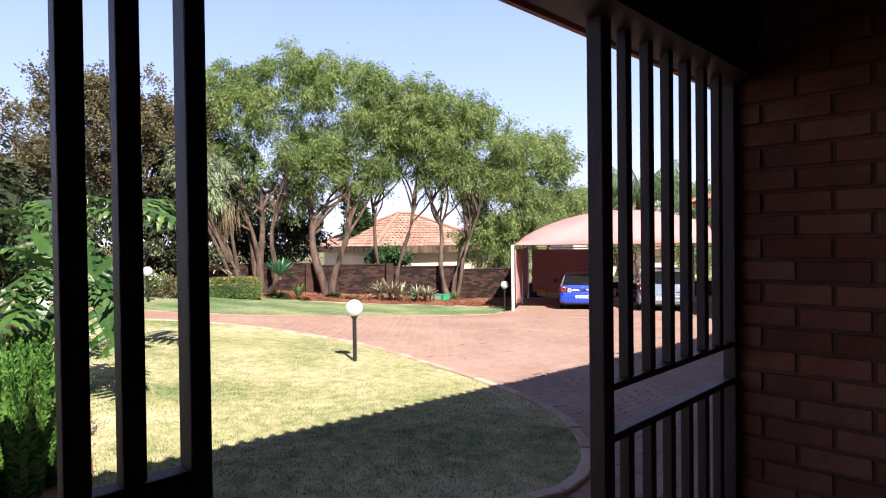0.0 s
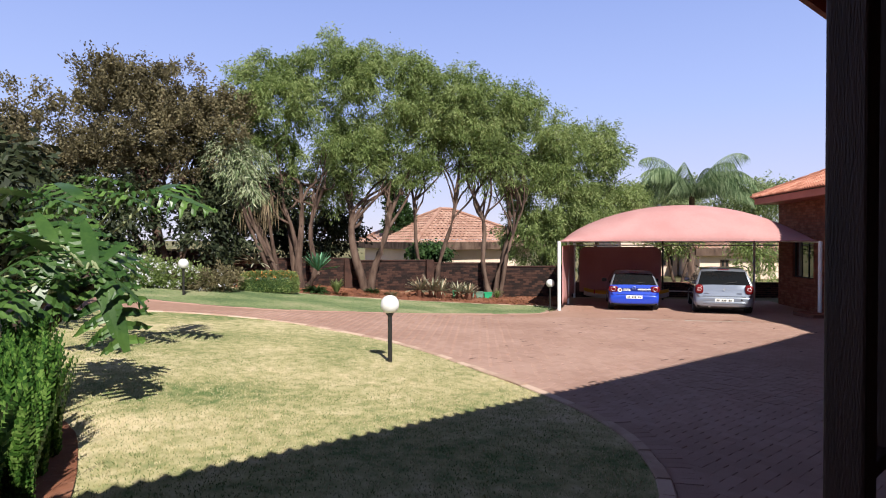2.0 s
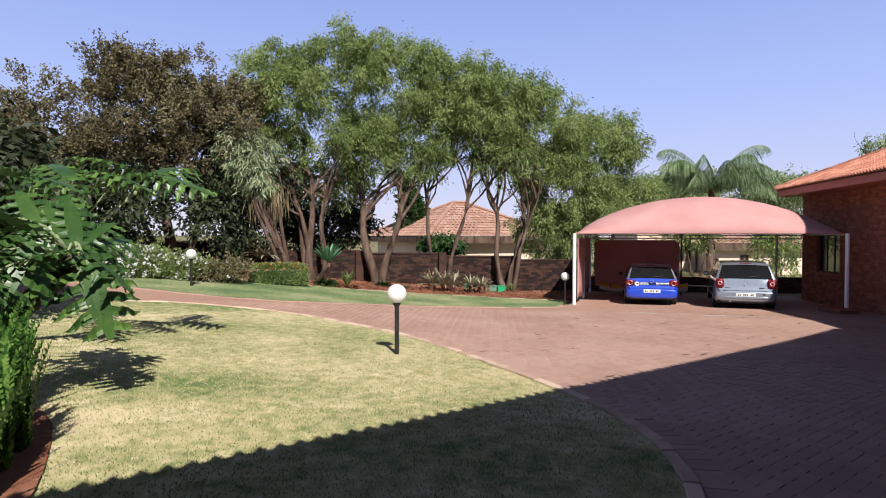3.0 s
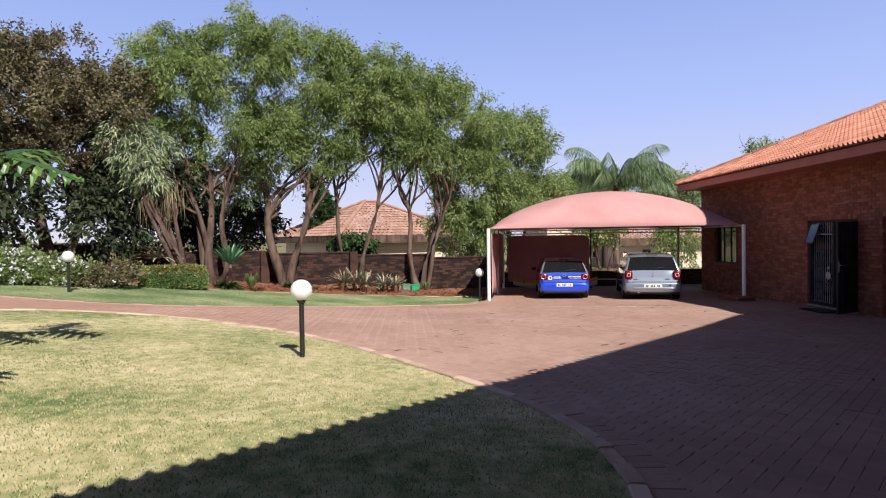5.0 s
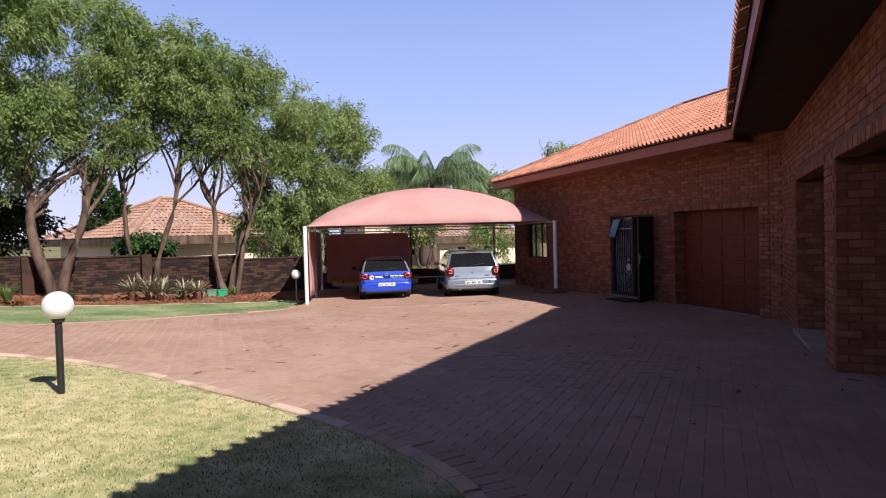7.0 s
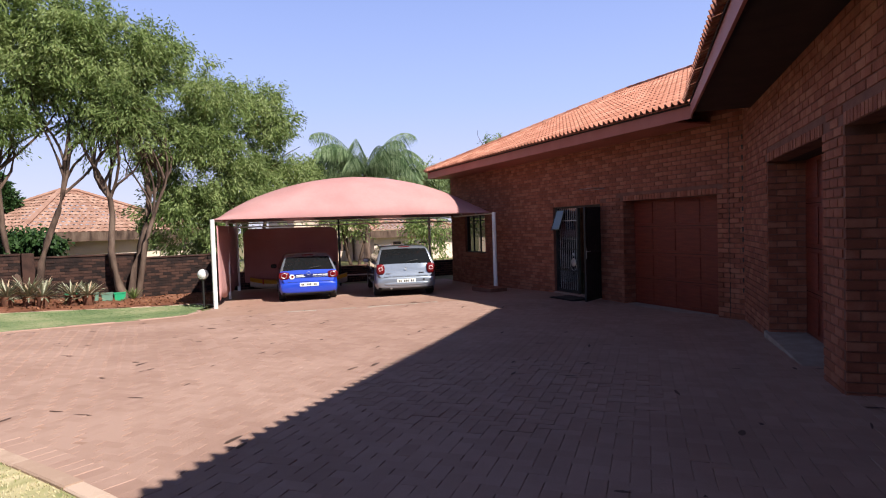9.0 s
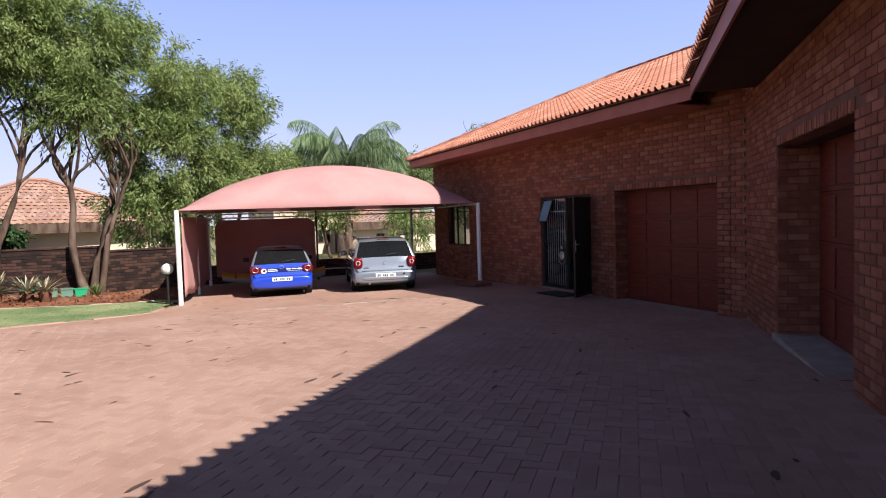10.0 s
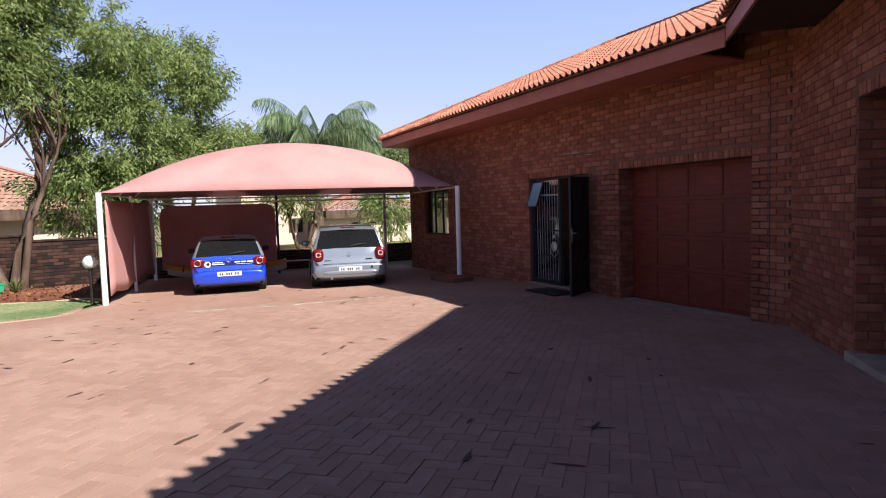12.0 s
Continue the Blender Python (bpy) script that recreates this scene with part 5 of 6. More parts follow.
    tube(bm, [Vector(p) - b for p in ((6.9, 6.3, -0.3), (6.9, 6.0, 0.15), (7.1, 5.7, 0.55))], [0.1, 0.09, 0.06], 10)
    part("stem", bm, M_bark_dark, t, "scarred dark leaning stem", smooth=True)


philodendron()


# ---- lawn blades, near ----
def blades(name, poly, n, material, label, h=(0.012, 0.03), seed=1, near=None):
    rng = np.random.default_rng(seed)
    xs, ys = [p[0] for p in poly], [p[1] for p in poly]
    x, y = rng.uniform(min(xs), max(xs), n * 2), rng.uniform(min(ys), max(ys), n * 2)
    ok = inside(x, y, poly)
    if near:
        ok &= rng.random(len(x)) < np.clip(1.25 - np.hypot(x - near[0], y - near[1]) / near[2], 0.12, 1)
    x, y = x[ok][:n], y[ok][:n]
    z = np.array([gz(a, b) for a, b in zip(x, y)]) + 0.012
    m = len(x)
    c = np.stack([x, y, z], 1)
    d = rng.normal(size=(m, 3)) * 0.55
    d[:, 2] = 1.0
    leaf_mesh(name, c, d, rng.uniform(*h, m), np.full(m, 0.0035), material, None, label=label, kind="stuff", rng=rng)


M_blade = mat("grass_blade", [(0.11, 0.165, 0.05), (0.345, 0.335, 0.16), (0.6, 0.51, 0.32)], 0.8, 0.7, per="island", trans=0.2, fine=0.5)
M_blade2 = mat("watered_grass_blade", [(0.08, 0.15, 0.055), (0.17, 0.24, 0.10), (0.35, 0.34, 0.19)], 0.8, 0.7, per="island", trans=0.2)
blades("grass", LAWN, 170000, M_blade, "short sun-bleached kikuyu blades", near=(4.5, 1.5, 8.0))
blades("strip_grass", STRIP, 40000, M_blade2, "short watered grass blades", seed=2)

# ---- cars ----
def pad(bm, c, r, seg=(14, 8), power=0.6):
    """A rounded pillow at c with half sizes r."""
    got = bmesh.ops.create_uvsphere(bm, u_segments=seg[0], v_segments=seg[1], radius=1.0)
    for v in got["verts"]:
        p = v.co
        v.co = Vector((c[0] + math.copysign(abs(p.x) ** power, p.x) * r[0], c[1] + math.copysign(abs(p.y) ** power, p.y) * r[1], c[2] + math.copysign(abs(p.z) ** power, p.z) * r[2]))


def car(label, m, paint, upper, W, H, L, belt, ring_light, dark_roof):
    """A hatchback; x across, y forward from the rear bumper, z up."""
    t = thing("car", label, "car", "parked cars")
    t.matrix_basis = m
    hw = W / 2
    top = [(0.02, 0.58), (0.05, 0.66), (0.075, 0.80), (0.11, belt + 0.02), (0.40, H - 0.10), (0.52, H - 0.035), (0.9, H), (1.5, H + 0.005), (2.05, H - 0.05), (2.85, belt + 0.07), (L - 0.45, belt - 0.1), (L - 0.1, 0.68), (L - 0.02, 0.5)]
    taper = [0.86, 0.92, 0.95, 0.965, 1.0, 1.0, 1.0, 1.0, 1.0, 1.0, 0.96, 0.88, 0.78]
    rings = []
    for (y, zt), k in zip(top, taper):
        w = hw * k
        zf = 0.24 if 0.1 < y < L - 0.2 else 0.3
        zb = min(belt, zt - 0.02)
        cab = (zt - zb) / (H - belt)
        wr = w - 0.03 - 0.20 * max(0, cab) * (1 if zt > belt + 0.03 else 0.3)
        half = [(w * 0.93, zf), (w * 0.99, zf + 0.12), (w, 0.52), (w * 0.985, (0.52 + zb) / 2 + 0.02), (w * 0.955, zb), (wr + 0.012, zt - 0.045 * min(1, cab + 0.2)), (wr * 0.93, zt - 0.004), (wr * 0.4, zt + 0.012)]
        rings.append([(-x, y, z) for x, z in half] + [(x, y, z) for x, z in reversed(half)])
    n = len(rings[0])
    groups = {"body": [], "lower_body": [], "rear_window": [], "side_window": [], "windscreen": [], "roof": []}
    for i in range(len(rings) - 1):
        for k in range(n - 1):
            zc = sum(p[2] for p in (rings[i][k], rings[i][k + 1], rings[i + 1][k], rings[i + 1][k + 1])) / 4
            topf = 5 <= k <= 9
            side = k in (4, 10)
            if topf and i == 3 and 6 <= k <= 8:
                g = "rear_window"
            elif topf and i in (8,):
                g = "windscreen"
            elif side and 3 < i < 9:
                g = "side_window"
            elif topf and 4 <= i <= 7:
                g = "roof"
            else:
                g = "body" if zc > 0.93 or paint is upper else "lower_body"
            groups[g].append((rings[i][k], rings[i][k + 1], rings[i + 1][k + 1], rings[i + 1][k]))
    groups["lower_body" if paint is not upper else "body"] += [tuple(rings[0][::-1]), tuple(rings[-1])]
    mats = {"body": upper, "lower_body": paint, "rear_window": M_glass, "side_window": M_glass, "windscreen": M_glass, "roof": upper}
    for g, fs in groups.items():
        if not fs:
            continue
        bm = bmesh.new()
        for f in fs:
            bm.faces.new([bm.verts.new(p) for p in f])
        bmesh.ops.remove_doubles(bm, verts=bm.verts[:], dist=0.0005)
        bmesh.ops.recalc_face_normals(bm, faces=bm.faces[:])
        ob = part(g, bm, mats[g], t, {"rear_window": "dark tinted rear window", "side_window": "dark tinted side windows"}.get(g, ""), smooth=True)
    # underside
    bm = bmesh.new()
    box(bm, (-hw * 0.9, 0.1, 0.2), (hw * 0.9, L - 0.15, 0.42), bevel=0.02)
    part("underbody", bm, M_rubber, t, "black underbody")
    # rear bumper, hatch panel
    bm = bmesh.new()
    pad(bm, (0, 0.06, 0.44), (hw * 0.95, 0.11, 0.17), (28, 10), 0.42)
    part("rear_bumper", bm, paint, t, smooth=True)
    bm = bmesh.new()
    box(bm, (-hw * 0.8, -0.02, 0.245), (hw * 0.8, 0.1, 0.30), bevel=0.02)
    part("bumper_lip", bm, M_black, t, "black plastic lip")
    bm = bmesh.new()
    box(bm, (-hw * 0.70, 0.015, 0.60), (hw * 0.70, 0.06, 0.615))
    part("hatch_seam", bm, M_black, t)
    bm = bmesh.new()
    box(bm, (-0.26, -0.055, 0.475 if ring_light else 0.43), (0.26, -0.042, 0.585 if ring_light else 0.54), bevel=0.004)
    pl = part("number_plate", bm, M_plate, t, "white number plate with small dark characters")
    z0 = 0.50 if ring_light else 0.455
    for k in range(9):
        if k in (2, 6):
            continue
        bm = bmesh.new()
        box(bm, (-0.215 + k * 0.048, -0.0585, z0), (-0.185 + k * 0.048, -0.0555, z0 + 0.058))
        part("character_bar", bm, M_black, pl)
    for sg in (-1, 1):
        c = (sg * hw * 0.81, 0.10, 0.80 if ring_light else 0.83)
        lt = None
        bm = bmesh.new()
        pad(bm, c, (0.155, 0.075, 0.115) if ring_light else (0.12, 0.10, 0.155), (16, 10), 0.62)
        lt = part("tail_light", bm, M_redlamp, t, "red tail light", smooth=True)
        bm = bmesh.new()
        r = 0.072 if ring_light else 0.052
        pts = [(c[0] + r * math.cos(a), c[1] - 0.072 - (0.018 if not ring_light else 0), c[2] + 0.01 + r * math.sin(a)) for a in (2 * math.pi * q / 18 for q in range(19))]
        tube(bm, pts, 0.010, 6, False)
        part("lens_ring", bm, M_white if not ring_light else M_metal, lt)
        # mirror
        bm = bmesh.new()
        pad(bm, (sg * (hw + 0.09), 2.25, belt + 0.06), (0.09, 0.06, 0.07))
        part("mirror", bm, M_black if ring_light else upper, t, smooth=True)
        for wy in (0.72, L - 0.78):
            bm = bmesh.new()
            x0, x1 = sg * (hw - 0.20), sg * (hw - 0.01)
            tube(bm, [(x0, wy, 0.30), (x0 + sg * 0.01, wy, 0.30), (x1 - sg * 0.02, wy, 0.30), (x1, wy, 0.30)], [0.27, 0.30, 0.30, 0.27], 26)
            wh = part("wheel", bm, M_rubber, t, "black tyre")
            bm = bmesh.new()
            tube(bm, [(x1 - sg * 0.01, wy, 0.30), (x1 + sg * 0.006, wy, 0.30)], 0.19, 20)
            part("rim", bm, M_metal, wh, "silver wheel rim")
    bm = bmesh.new()
    tube(bm, [(0.02, 0.075, belt + 0.075), (0.10, 0.085, belt + 0.10), (0.36, 0.125, belt + 0.13)], 0.008, 6)
    part("rear_wiper", bm, M_black, t)
    bm = bmesh.new()
    if ring_light:
        tube(bm, [(0.0 + 0.05 * math.cos(a), 0.045, 0.86 + 0.05 * math.sin(a)) for a in (2 * math.pi * q / 16 for q in range(17))], 0.006, 6, False)
    else:
        for p in (((0, 0.03, 0.80), (-0.028, 0.04, 0.84)), ((0, 0.03, 0.80), (0.028, 0.04, 0.84)), ((0, 0.035, 0.88), (-0.028, 0.04, 0.84)), ((0, 0.035, 0.88), (0.028, 0.04, 0.84))):
            tube(bm, p, 0.006, 6)
    part("emblem", bm, M_metal, t, "plain bright emblem")
    bm = bmesh.new()
    box(bm, (-0.16, 0.33, H - 0.045), (0.16, 0.36, H - 0.02), bevel=0.005)
    part("brake_light", bm, M_redlamp, t, "high-mounted brake light")
    bm = bmesh.new()
    tube(bm, [(0.1, 0.6, H), (0.1, 0.45, H + 0.14)], 0.004, 5)
    part("aerial", bm, M_black, t)
    if ring_light:
        M_dk = mat("dark_blue_vinyl", [(0.01, 0.02, 0.12), (0.012, 0.025, 0.15)], 0.4, 2)
        bm = bmesh.new()
        box(bm, (-0.55, 0.045, 0.735), (0.55, 0.058, 0.84), bevel=0.003)
        pn = part("lettering_band", bm, M_dk, t, "dark blue band with white lettering bars")
        for a, b, c_, d in ((-0.36, -0.13, 0.795, 0.815), (-0.36, -0.10, 0.752, 0.776), (0.12, 0.24, 0.79, 0.82), (0.26, 0.37, 0.79, 0.82), (0.39, 0.53, 0.79, 0.82), (0.14, 0.53, 0.75, 0.758)):
            bm = bmesh.new()
            box(bm, (a, 0.040, c_), (b, 0.0445, d))
            part("lettering_bar", bm, M_plate, pn)
        bm = bmesh.new()
        tube(bm, [(-0.46, 0.0445, 0.77), (-0.46, 0.035, 0.77)], 0.072, 20)
        part("round_mark", bm, M_plate, pn, "plain white round mark")
        bm = bmesh.new()
        tube(bm, [(-0.45, 0.0345, 0.775), (-0.45, 0.031, 0.775)], 0.035, 14)
        part("inner_mark", bm, M_redlamp, pn)
    else:
        for a, b in ((0.36, 0.50), (-0.55, -0.42)):
            bm = bmesh.new()
            box(bm, (a, 0.035, 0.70), (b, 0.06, 0.715))
            part("model_bar", bm, M_metal if a < 0 else M_black, t)
        bm = bmesh.new()
        tube(bm, [(-0.42, -0.04, 0.27), (-0.42, 0.1, 0.27)], 0.03, 12)
        part("exhaust_pipe", bm, M_metal, t)
        bm = bmesh.new()
        pad(bm, (0.0, -0.025, 0.40), (0.62, 0.04, 0.05), (24, 8), 0.5)
        part("bumper_step", bm, M_silver, t, smooth=True)
        for sg in (-1, 1):
            bm = bmesh.new()
            tube(bm, [(sg * (W / 2 - 0.17), 0.6, H + 0.02), (sg * (W / 2 - 0.16), 0.75, H + 0.05), (sg * (W / 2 - 0.17), 1.9, H + 0.04), (sg * (W / 2 - 0.19), 2.0, H - 0.01)], 0.014, 6)
            part("roof_rail", bm, M_black, t)
        bm = bmesh.new()
        tube(bm, [(0.48, -0.045, 0.51), (0.48, -0.055, 0.51)], 0.028, 14)
        part("tow_cover", bm, M_black, t)
    return t


def car_pose(a, d, turn):
    p = cp(a, d, 0)
    return pose(p.x, p.y, gz(p.x + 1, p.y) + 0.0, 0, 0, CAR_TURN - 90 + turn)


car("blue hatchback with silver upper body and lettering, under the carport", car_pose(2.3, 0.62, 3) @ Matrix.Diagonal((0.95, 0.95, 0.885, 1)), M_blue, M_silver, 1.66, 1.44, 3.9, 0.93, True, False)
car("silver hatchback with black roof rails, parked under the carport", car_pose(4.86, 0.15, -2.5) @ Matrix.Diagonal((0.98, 0.98, 0.92, 1)), M_silver, M_silver, 1.72, 1.50, 4.0, 0.95, False, True)


def kayak():
    t = thing("kayak", "white and yellow kayak lying on the ground behind the cars", "kayak")
    p = cp(0.5, 4.35, 0)
    t.matrix_basis = pose(p.x, p.y, -0.97, 0, 0, CAR_TURN - 90 + 3)
    Mk = [mat("yellow_gelcoat", [(0.6, 0.36, 0.03), (0.66, 0.42, 0.05)], 0.35, 2), mat("white_gelcoat", [(0.6, 0.6, 0.56), (0.68, 0.68, 0.64)], 0.35, 2), mat("red_gelcoat", [(0.45, 0.02, 0.03), (0.5, 0.03, 0.04)], 0.35, 2)]
    for nm, m, f0, f1 in (("hull", Mk[1], 0.0, 0.55), ("deck", Mk[0], 0.55, 1.0)):
        bm = bmesh.new()
        rings = []
        for i in range(25):
            s = i / 24
            w = 0.34 * math.sin(math.pi * (0.03 + 0.94 * s)) ** 0.7
            rings.append([bm.verts.new((3.1 * s, (1 if k < 4 else 1) * math.cos(math.pi * (k / 6)) * w * (1 if nm == "hull" else 1), (0.19 - math.sin(math.pi * k / 6) * 0.17 if nm == "hull" else 0.192 + math.sin(math.pi * k / 6) * 0.12) + 0.12 * (2 * s - 1) ** 4)) for k in range(7)])
        for a, b in zip(rings, rings[1:]):
            for k in range(6):
                bm.faces.new((a[k], a[k + 1], b[k + 1], b[k]))
        part(nm, bm, m, t, smooth=True)
    for s in (0.4, 2.55):
        bm = bmesh.new()
        tube(bm, [(s, 0.30 * math.cos(a), 0.215 + 0.135 * math.sin(a)) for a in (math.pi * k / 8 for k in range(9))], 0.02, 6)
        part("stripe", bm, Mk[2], t)


kayak()


# ---- wing window, glazed door with a security gate ----
def wing_window():
    x0, x1, z0, z1 = WN
    t = thing("window", "dark steel-framed window with a pale curtain behind", "window")
    t.location = (x0, WING_Y - 0.10, z0)
    w, h = x1 - x0, z1 - z0
    M_pane = mat("window_glass", [(0.02, 0.025, 0.03), (0.03, 0.035, 0.04)], 0.04, 1, spec=0.9, coat=1.0)
    for a, b in (((0, -0.02, 0), (0.045, 0.03, h)), ((w - 0.045, -0.02, 0), (w, 0.03, h)), ((0.045, -0.02, 0), (w - 0.045, 0.03, 0.045)), ((0.045, -0.02, h - 0.045), (w - 0.045, 0.03, h)),
                 ((w * 0.33, -0.02, 0.045), (w * 0.33 + 0.04, 0.03, h - 0.045)), ((w * 0.66, -0.02, 0.045), (w * 0.66 + 0.04, 0.03, h - 0.045))):
        bm = bmesh.new()
        box(bm, a, b, bevel=0.003)
        part("frame_bar", bm, M_black, t)
    for a, b in ((0.045, w * 0.33), (w * 0.33 + 0.04, w * 0.66), (w * 0.66 + 0.04, w - 0.045)):
        bm = bmesh.new()
        box(bm, (a, 0.0, 0.045), (b, 0.006, h - 0.045))
        part("pane", bm, M_pane, t)
    bm = bmesh.new()
    box(bm, (-0.05, 0.032, -0.11), (w + 0.05, 0.15, -0.03), bevel=0.006)
    part("sill", bm, M_brick_ob, t, "brick sill")
    c = thing("curtain", "pale gathered curtain hanging inside the window", "curtain")
    c.location = (x0 + 0.1, WING_Y - 0.16, z0 + 0.06)
    vs = [(0.9 * i / 40, -0.03 * math.sin(i * 0.9), z) for z in (0, h - 0.12) for i in range(41)]
    raw("cloth", vs, [(i, i + 1, 42 + i, 41 + i) for i in range(40)], M_plate, c)
    # added dark sheet, its colour stands for the unlit room
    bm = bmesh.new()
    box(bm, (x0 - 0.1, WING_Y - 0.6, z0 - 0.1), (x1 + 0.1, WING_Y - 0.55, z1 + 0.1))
    part("wall_room", bm, M_soffit, None, "dark sheet painting the unlit room behind the window", kind="structure")


wing_window()


def entrance():
    x0, x1, z0, z1 = DR
    t = thing("door_frame", "black steel door frame with burglar-barred side light", "door frame")
    y = WING_Y - 0.10
    t.location = (x0, y, z0 + 0.02)
    w, h = x1 - x0, z1 - z0 - 0.02
    xm = 0.95
    for a, b in (((0, -0.03, 0), (0.05, 0.04, h)), ((w - 0.05, -0.03, 0), (w, 0.04, h)), ((0.05, -0.03, h - 0.05), (w - 0.05, 0.04, h)), ((xm, -0.03, 0.0), (xm + 0.05, 0.04, h - 0.05)), ((xm + 0.05, -0.03, 0.0), (w - 0.05, 0.04, 0.08))):
        bm = bmesh.new()
        box(bm, a, b, bevel=0.003)
        part("frame_member", bm, M_black, t)
    M_pane = mat("door_glass", [(0.012, 0.014, 0.016), (0.02, 0.022, 0.024)], 0.05, 1, spec=0.9, coat=1.0)
    bm = bmesh.new()
    box(bm, (xm + 0.05, -0.012, 0.08), (w - 0.05, -0.006, h - 0.05))
    part("side_light", bm, M_pane, t, "dark glazed side light")
    M_bar = mat("pale_burglar_bar", [(0.25, 0.25, 0.25), (0.34, 0.34, 0.34)], 0.5, 3)
    for k in range(9):
        bm = bmesh.new()
        x = xm + 0.10 + k * 0.085
        tube(bm, [(x, 0.02, 0.08), (x, 0.02, h - 0.05)], 0.006, 6)
        part("burglar_bar", bm, M_bar, t)
    for z in (0.55, 1.05, 1.75):
        bm = bmesh.new()
        box(bm, (xm + 0.05, 0.028, z), (w - 0.05, 0.034, z + 0.03))
        part("cross_bar", bm, M_bar if z > 1.5 else M_black, t)
    # open top-hung pane
    v = thing("vent_window", "small top-hung window standing open, sky reflection painted blue", "window")
    v.matrix_basis = pose(x0 + w - 0.45, y + 0.05, z0 + h - 0.06, 20)
    # blue base colour paints the sky's reflection into this pane
    M_sky = mat("sky_tinted_pane", [(0.10, 0.16, 0.34), (0.12, 0.18, 0.38)], 0.08, 1, spec=1.0, coat=1.0)
    bm = bmesh.new()
    box(bm, (0.02, 0, -0.5), (0.34, 0.008, -0.02))
    part("pane", bm, M_sky, v)
    for a, b in (((0, -0.01, -0.52), (0.02, 0.015, 0)), ((0.34, -0.01, -0.52), (0.36, 0.015, 0)), ((0.02, -0.01, -0.52), (0.34, 0.015, -0.50)), ((0.02, -0.01, -0.02), (0.34, 0.015, 0))):
        bm = bmesh.new()
        box(bm, a, b)
        part("sash_bar", bm, M_black, v)
    # inner door, ajar: barred gate leaf swung out
    g = thing("security_gate", "black barred security gate swung open against the brick", "gate")
    g.matrix_basis = pose(x0 + 0.03, y + 0.06, z0 + 0.03, 0, 0, 118)
    lw, lh = 0.84, h - 0.08
    for a, b in (((0, -0.02, 0), (0.04, 0.02, lh)), ((lw - 0.04, -0.02, 0), (lw, 0.02, lh)), ((0.04, -0.02, 0), (lw - 0.04, 0.02, 0.04)), ((0.04, -0.02, lh - 0.04), (lw - 0.04, 0.02, lh)), ((0.04, -0.015, 0.95), (lw - 0.04, 0.015, 1.05))):
        bm = bmesh.new()
        box(bm, a, b, bevel=0.003)
        part("gate_member", bm, M_black, g)
    bm = bmesh.new()
    box(bm, (0.041, -0.008, 0.041), (lw - 0.041, -0.003, lh - 0.041))
    part("mesh_panel", bm, M_black, g, "fine black mesh")
    for k in range(7):
        bm = bmesh.new()
        tube(bm, [(0.12 + k * 0.1, 0, 0.04), (0.12 + k * 0.1, 0, lh - 0.04)], 0.007, 6)
        part("bar", bm, M_black, g)
    bm = bmesh.new()
    box(bm, (lw - 0.035, 0.021, 0.92), (lw - 0.01, 0.030, 1.16), bevel=0.003)
    part("handle_plate", bm, M_metal, g, "bright handle plate")
    bm = bmesh.new()
    tube(bm, [(lw - 0.02, 0.03, 1.08), (lw - 0.02, 0.06, 1.08), (lw - 0.13, 0.065, 1.08)], 0.008, 8)
    part("handle", bm, M_metal, g, "bright lever handle")
    # bright metal bowl shape with a knob above and a wire arc below
    s = thing("hanging_shade", "bright metal bowl and wire shape inside the doorway", "ornament")
    s.location = (x0 + 1.05, y + 0.11, z0 + 0.78)
    bm = bmesh.new()
    pad(bm, (0, 0, 0), (0.09, 0.03, 0.10), power=0.9)
    pad(bm, (0.0, 0, 0.19), (0.035, 0.03, 0.04), power=1.0)
    part("bowl", bm, M_metal, s)
    bm = bmesh.new()
    tube(bm, [(0.12 * math.cos(a), 0, -0.05 + 0.14 * math.sin(a)) for a in (math.pi * (1 + k / 10) for k in range(11))], 0.006, 6)
    part("wire", bm, M_metal, s)
    mt = thing("doormat", "dark rectangular doormat on the paving before the door", "mat", "", (15.45, -8.75, gz(15.45, -8.75) + 0.004), 0)
    bm = bmesh.new()
    box(bm, (-0.45, -0.27, 0), (0.45, 0.27, 0.018), bevel=0.005)
    part("mat", bm, M_rubber, mt)
    bm = bmesh.new()
    box(bm, (-0.35, -0.2, 0.0185), (0.35, 0.2, 0.021))
    part("pile", bm, M_black, mt, "coarse dark pile")
    # dark sheet added behind the doorway to paint the hall's shade
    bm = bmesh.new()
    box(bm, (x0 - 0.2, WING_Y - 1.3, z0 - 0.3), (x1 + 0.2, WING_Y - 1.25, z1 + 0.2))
    part("wall_hall", bm, M_soffit, None, "dark sheet painting the unlit hall behind the door", kind="structure")
    bm = bmesh.new()
    box(bm, (x0, WING_Y - 0.22, z0 - 0.3), (x1, WING_Y + 0.02, z0 + 0.015), bevel=0.004)
    part("door_step", bm, M_conc, None, "worn threshold", kind="structure")


entrance()
st = thing("brick_plinth", "low brick plinth at the foot of the carport post", "plinth", "", (18.35, -8.45, gz(18.35, -8.45) - 0.02), 8)
bm = bmesh.new()
box(bm, (-0.05, -0.25, 0), (0.9, 0.28, 0.11), bevel=0.01)
part("core", bm, M_mortar, st)
for k in range(12):
    for j in range(2):
        bm = bmesh.new()
        box(bm, (-0.06 + k * 0.08, -0.26 + j * 0.275, 0.11), (0.012 + k * 0.08, 0.005 + j * 0.275, 0.128))
        part("brick", bm, M_brick_ob, st)


# ---- garden wall and the neighbours ----
# pale coping colour has the sunlight painted in
M_coping = mat("sunlit_toned_coping", [(0.38, 0.29, 0.17), (0.55, 0.45, 0.28)], 0.9, 3, 0.3, 40)


